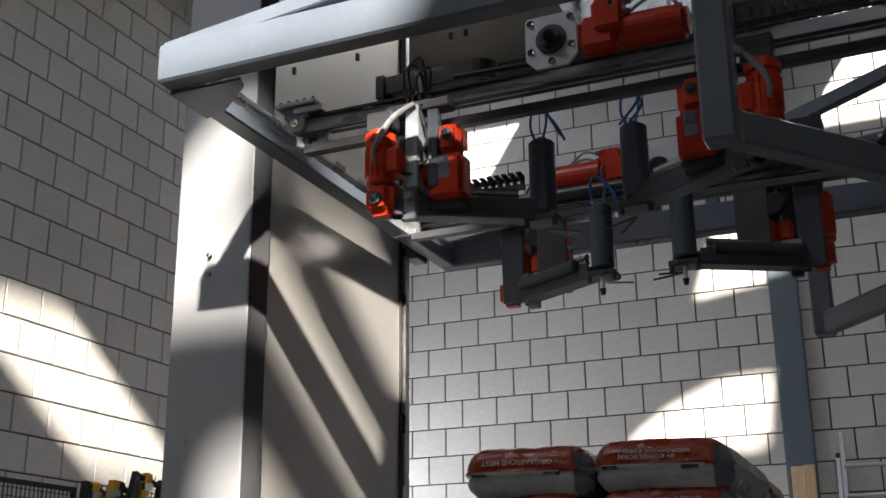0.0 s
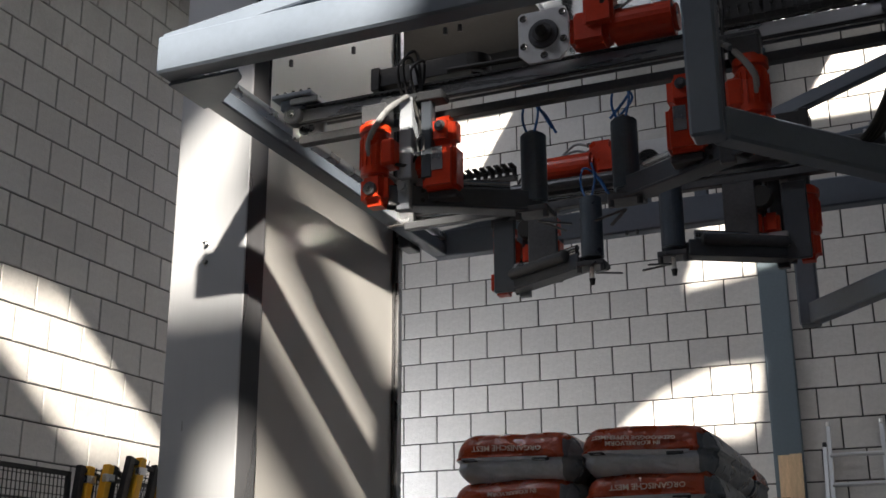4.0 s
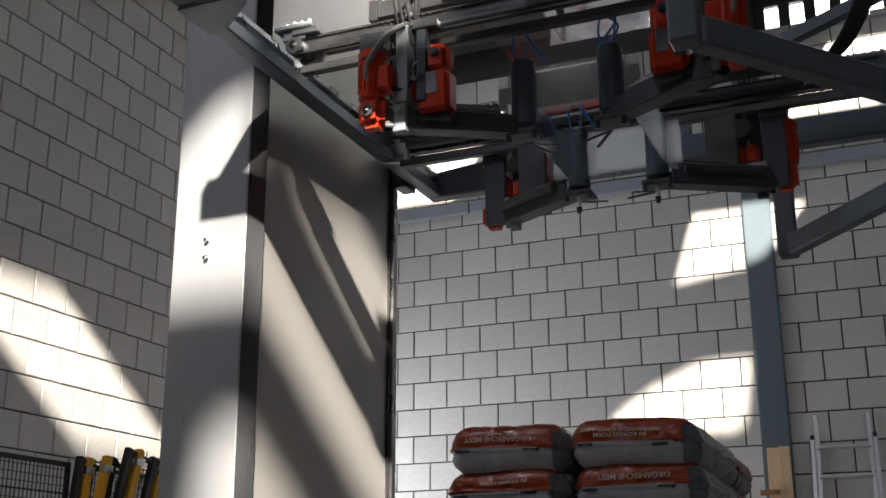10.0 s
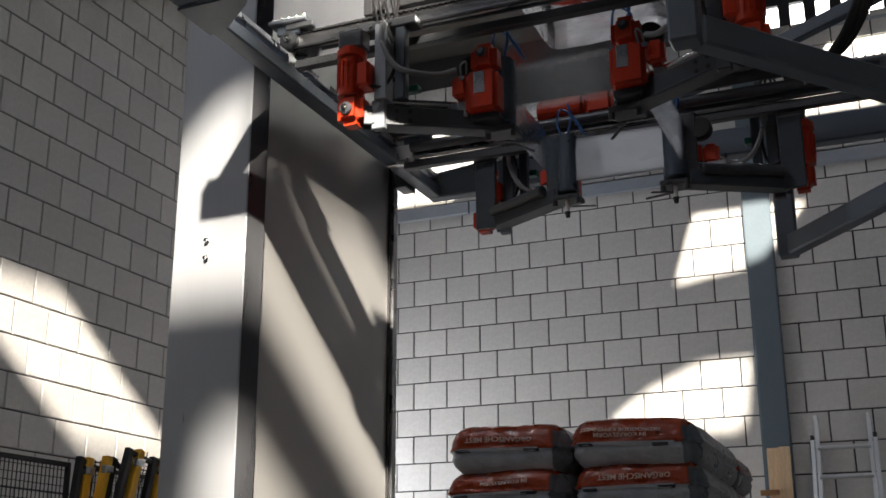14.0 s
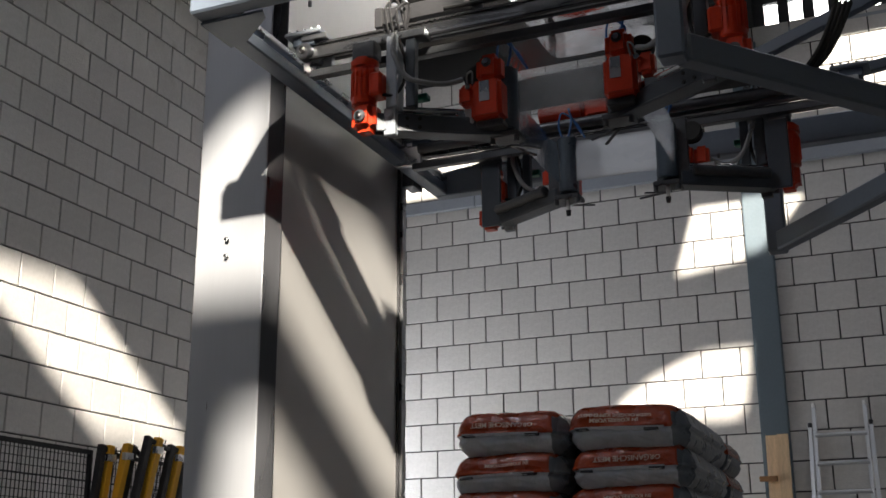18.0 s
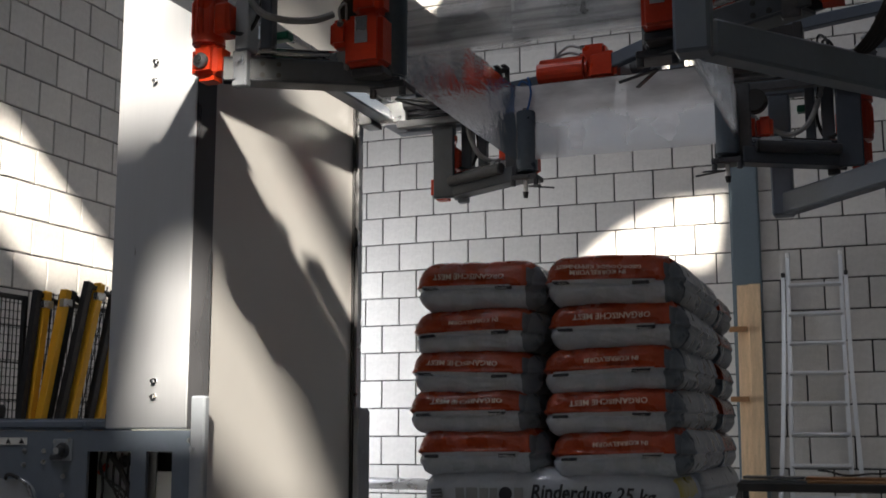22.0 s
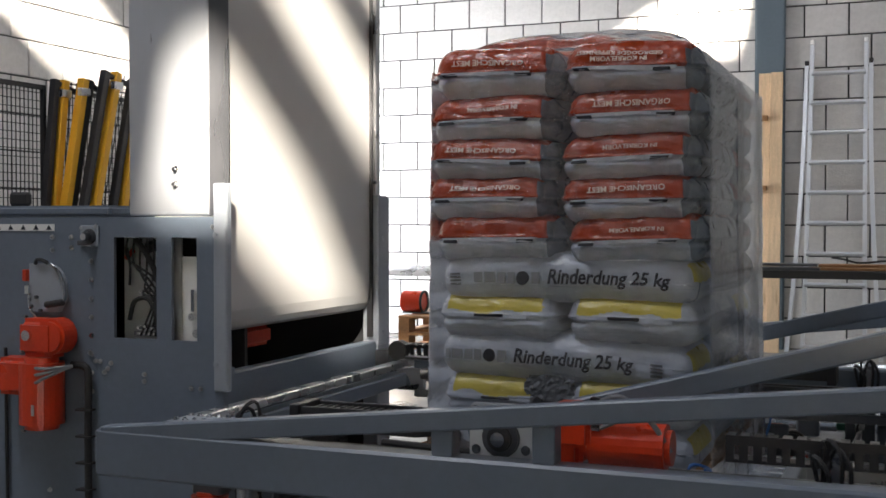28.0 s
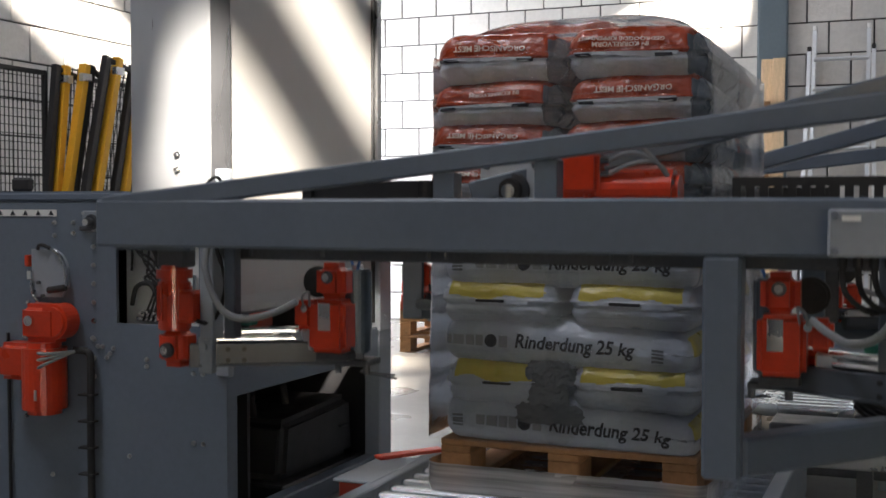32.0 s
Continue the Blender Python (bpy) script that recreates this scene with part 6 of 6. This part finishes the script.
leaning_frame((-5.69, 2.13), (-5.785, 1.324), 0.075, 0.06)
leaning_frame((-5.585, 2.147), (-5.765, 1.324), -0.06, 0.13)
leaning_frame((-5.34, 2.214), (-5.568, 1.326), 0.11, 0.20)
leaning_frame((-5.077, 2.183), (-5.287, 1.328), 0.10, 0.20)
leaning_frame((-4.80, 2.16), (-5.00, 1.328), 0.10, 0.12, False)

# ---------------------------------------------------------------- block courses of the two walls
BW, BH = 0.404, 0.30


def block_mesh(name, w, h, depth, chamfer=0.004):
    bm = BM()
    a, b = w / 2, h / 2
    c = chamfer
    back = [bm.verts.new((x, 0, z)) for x, z in ((-a, -b), (a, -b), (a, b), (-a, b))]
    mid = [bm.verts.new((x, -depth + c, z)) for x, z in ((-a, -b), (a, -b), (a, b), (-a, b))]
    front = [bm.verts.new((x, -depth, z)) for x, z in ((-a + c, -b + c), (a - c, -b + c), (a - c, b - c), (-a + c, b - c))]
    for p, q in ((back, mid), (mid, front)):
        for i in range(4):
            bm.faces.new((p[i], p[(i + 1) % 4], q[(i + 1) % 4], q[i]))
    bm.faces.new(front)
    bmesh.ops.recalc_face_normals(bm, faces=bm.faces)
    me = bpy.data.meshes.new(name)
    bm.to_mesh(me)
    bm.free()
    me.materials.append(M["block"])
    return me


def courses(wall, to_world, phase, span, zmax, near, gap=(0, 0, 0)):
    """Lay blocks along a wall. to_world maps along-the-wall to a pose; near: the stretch whose blocks are parts of their own."""
    full = block_mesh("block", BW - 0.015, BH - 0.014, 0.02)
    rnd = random.Random(11)
    verts, faces = [], []
    k = 0
    while k * BH < zmax - 0.05:
        s0 = phase + (0.0 if k % 2 == 0 else BW / 2)
        i0 = math.ceil((span[0] - s0) / BW)
        h = min(BH, zmax - k * BH)
        s = s0 + i0 * BW
        while s + BW <= span[1]:
            if gap[0] < s + BW * 0.5 < gap[1] and 0.2 < k * BH < gap[2]:
                s += BW
                continue
            m = to_world(s + BW / 2, k * BH + BH / 2, rnd.uniform(-0.0015, 0.0015))
            if near[0] < s + BW / 2 < near[1] and near[2] < k * BH < near[3]:
                ob = new("block", full)
                ob.parent = wall
                ob.matrix_world = m
            else:
                n = len(verts)
                verts += [tuple(m @ v.co) for v in full.vertices]
                faces += [tuple(n + i for i in p.vertices) for p in full.polygons]
            s += BW
        k += 1
    me = bpy.data.meshes.new("far_blocks")
    me.from_pydata(verts, [], faces)
    me.materials.append(M["block2"])
    ob = new("far_blocks", me)
    ob.parent = wall
    tagged(ob, kind="stuff")


M["block2"] = material("limestone_block_far", (0.60, 0.59, 0.572), 0.85, vary=0.10, scale=3.0, bump=0.35, bscale=45, island=0.07, stain=((0.40, 0.385, 0.35), 2.3, 0.66))
courses(wall_back, lambda s, z, d: pose(s, 0.02 + d, z), -3.458, (-5.45, 8.9), 7.05, (-4.6, 2.2, 0.5, 5.4))
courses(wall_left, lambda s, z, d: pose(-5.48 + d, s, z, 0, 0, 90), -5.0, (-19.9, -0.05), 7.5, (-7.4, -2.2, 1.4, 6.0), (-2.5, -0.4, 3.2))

# ---------------------------------------------------------------- motion
RING_Z = [(0, 2.95), (8.1, 2.952), (8.3, 3.0), (8.5, 3.051), (9, 3.125), (9.5, 3.203), (9.8, 3.242), (10.1, 3.255), (20.0, 3.255), (20.2, 3.225), (20.5, 3.126),
          (21, 2.985), (21.5, 2.81), (22, 2.683), (22.5, 2.56), (23, 2.417), (23.5, 2.224), (24, 2.02), (24.5, 1.83), (25, 1.629), (25.5, 1.441), (26, 1.232),
          (26.5, 1.032), (27.2, 0.745), (27.8, 0.52), (28.2, 0.468), (30.6, 0.468), (30.8, 0.505), (31, 0.594), (31.3, 0.742), (31.6, 0.902), (32, 1.112)]
# the front left arm's hub in plan, and how far its reeling motor has slid towards the roller
ARM_XY = [(0, -0.447, -8.347), (10.0, -0.450, -8.345), (10.5, -0.480, -8.36), (11, -0.510, -8.405), (12, -0.530, -8.415), (13, -0.530, -8.415), (13.5, -0.517, -8.39),
          (19.6, -0.510, -8.39), (20, -0.538, -8.45), (20.5, -0.610, -8.487), (21, -0.674, -8.54), (21.5, -0.69, -8.64), (22, -0.702, -8.69), (22.5, -0.711, -8.70),
          (27.8, -0.711, -8.70), (28.6, -0.90, -8.64), (30.6, -0.915, -8.62), (32, -0.922, -8.62)]
REEL_SLIDE = [(0, 0.50), (10, 0.50), (10.5, 0.62), (11, 0.68), (11.5, 0.80), (12, 0.92), (12.8, 1.0), (32, 1.0)]
FILM_DROP = [(0, 1.0), (4.0, 0.9), (5.5, 0.5), (6.0, 0.26), (8.2, 0.14), (9.2, 0.05), (9.8, 0.0), (32, 0.0)]

CURTAIN_DROP = [(0, 1.0), (9.8, 0.62), (19.9, 0.60), (20.3, 0.25), (20.9, 0.0), (32, 0.0)]


def at(table, t, col=1):
    for a, b in zip(table, table[1:]):
        if a[0] <= t <= b[0]:
            f = (t - a[0]) / (b[0] - a[0])
            return a[col] + (b[col] - a[col]) * f
    return table[-1][col]


def arm_place(sx, sy, t):
    x, y = at(ARM_XY, t, 1), at(ARM_XY, t, 2)
    return (x if sx > 0 else 2 * XC - x, y if sy > 0 else 2 * YC - y)


def motions():
    times = sorted({0.0, 32.0, *[r[0] for r in RING_Z], *[r[0] for r in ARM_XY], *[r[0] for r in REEL_SLIDE]})
    walk(RING, [(t, pose(0, 0, z)) for t, z in RING_Z])
    for s, rail in zip((1, -1), RAILS):
        walk(rail, [(t, pose(XC, arm_place(1, s, t)[1] + 0.05 * s, at(RING_Z, t) + 0.03, 0, 0, 0 if s > 0 else 180)) for t in times])
    for (sx, sy), arm, reel in zip(CORNERS, ARMS, REELS):
        rows, rows2 = [], []
        for t in times:
            x, y = arm_place(sx, sy, t)
            z = at(RING_Z, t)
            k = at(REEL_SLIDE, t)
            rows.append((t, pose(x, y, z - 0.327)))
            rows2.append((t, pose(x + sx * 0.447 * k, y + sy * (0.19 * k - 0.05 * (1 - k)), z - 0.101)))
        walk(arm, rows)
        walk(reel, rows2)
    for sx, hose in HOSES:
        walk(hose, [(t, pose(0.12 * sx, 0, 0.34, 0, 58 * sx * (1 - at(REEL_SLIDE, t)) * 2, 0)) for t in times])
    fine = sorted({*times, *[r[0] for r in FILM_DROP], *[r[0] for r in CURTAIN_DROP], *[23.4 + 0.2 * k for k in range(26)]})
    for ci, k, band in FILM:
        sx, sy = CORNERS[ci]
        rest = 1.56 - 0.132 * k if k >= 0 else 0.13
        home = (PX - sx * 0.434, PY - sy * 0.622)
        rows = []
        for t in fine:
            x, y = arm_place(sx, sy, t)
            z = at(RING_Z, t) - 0.30 + (at(FILM_DROP, t) + 0.008 * k if k >= 0 else at(CURTAIN_DROP, t) + 0.03)
            ax, ay = x + sx * 0.44, y + sy * 0.30
            if t > 28.3 or z < rest:
                g = 1.0
                z = rest
            else:
                g = max(0.0, min(1.0, 1 - (z - rest) / 0.35)) if t > 22 else 0.0
            rows.append((t, pose(ax + (home[0] - ax) * g, ay + (home[1] - ay) * g, z)))
        walk(band, rows)
    walk(FILMTOP, [(t, pose(PX, PY, max(1.765, at(RING_Z, t) + at(FILM_DROP, t) + 0.30) if t < 26.4 else 1.765)) for t in fine])


motions()
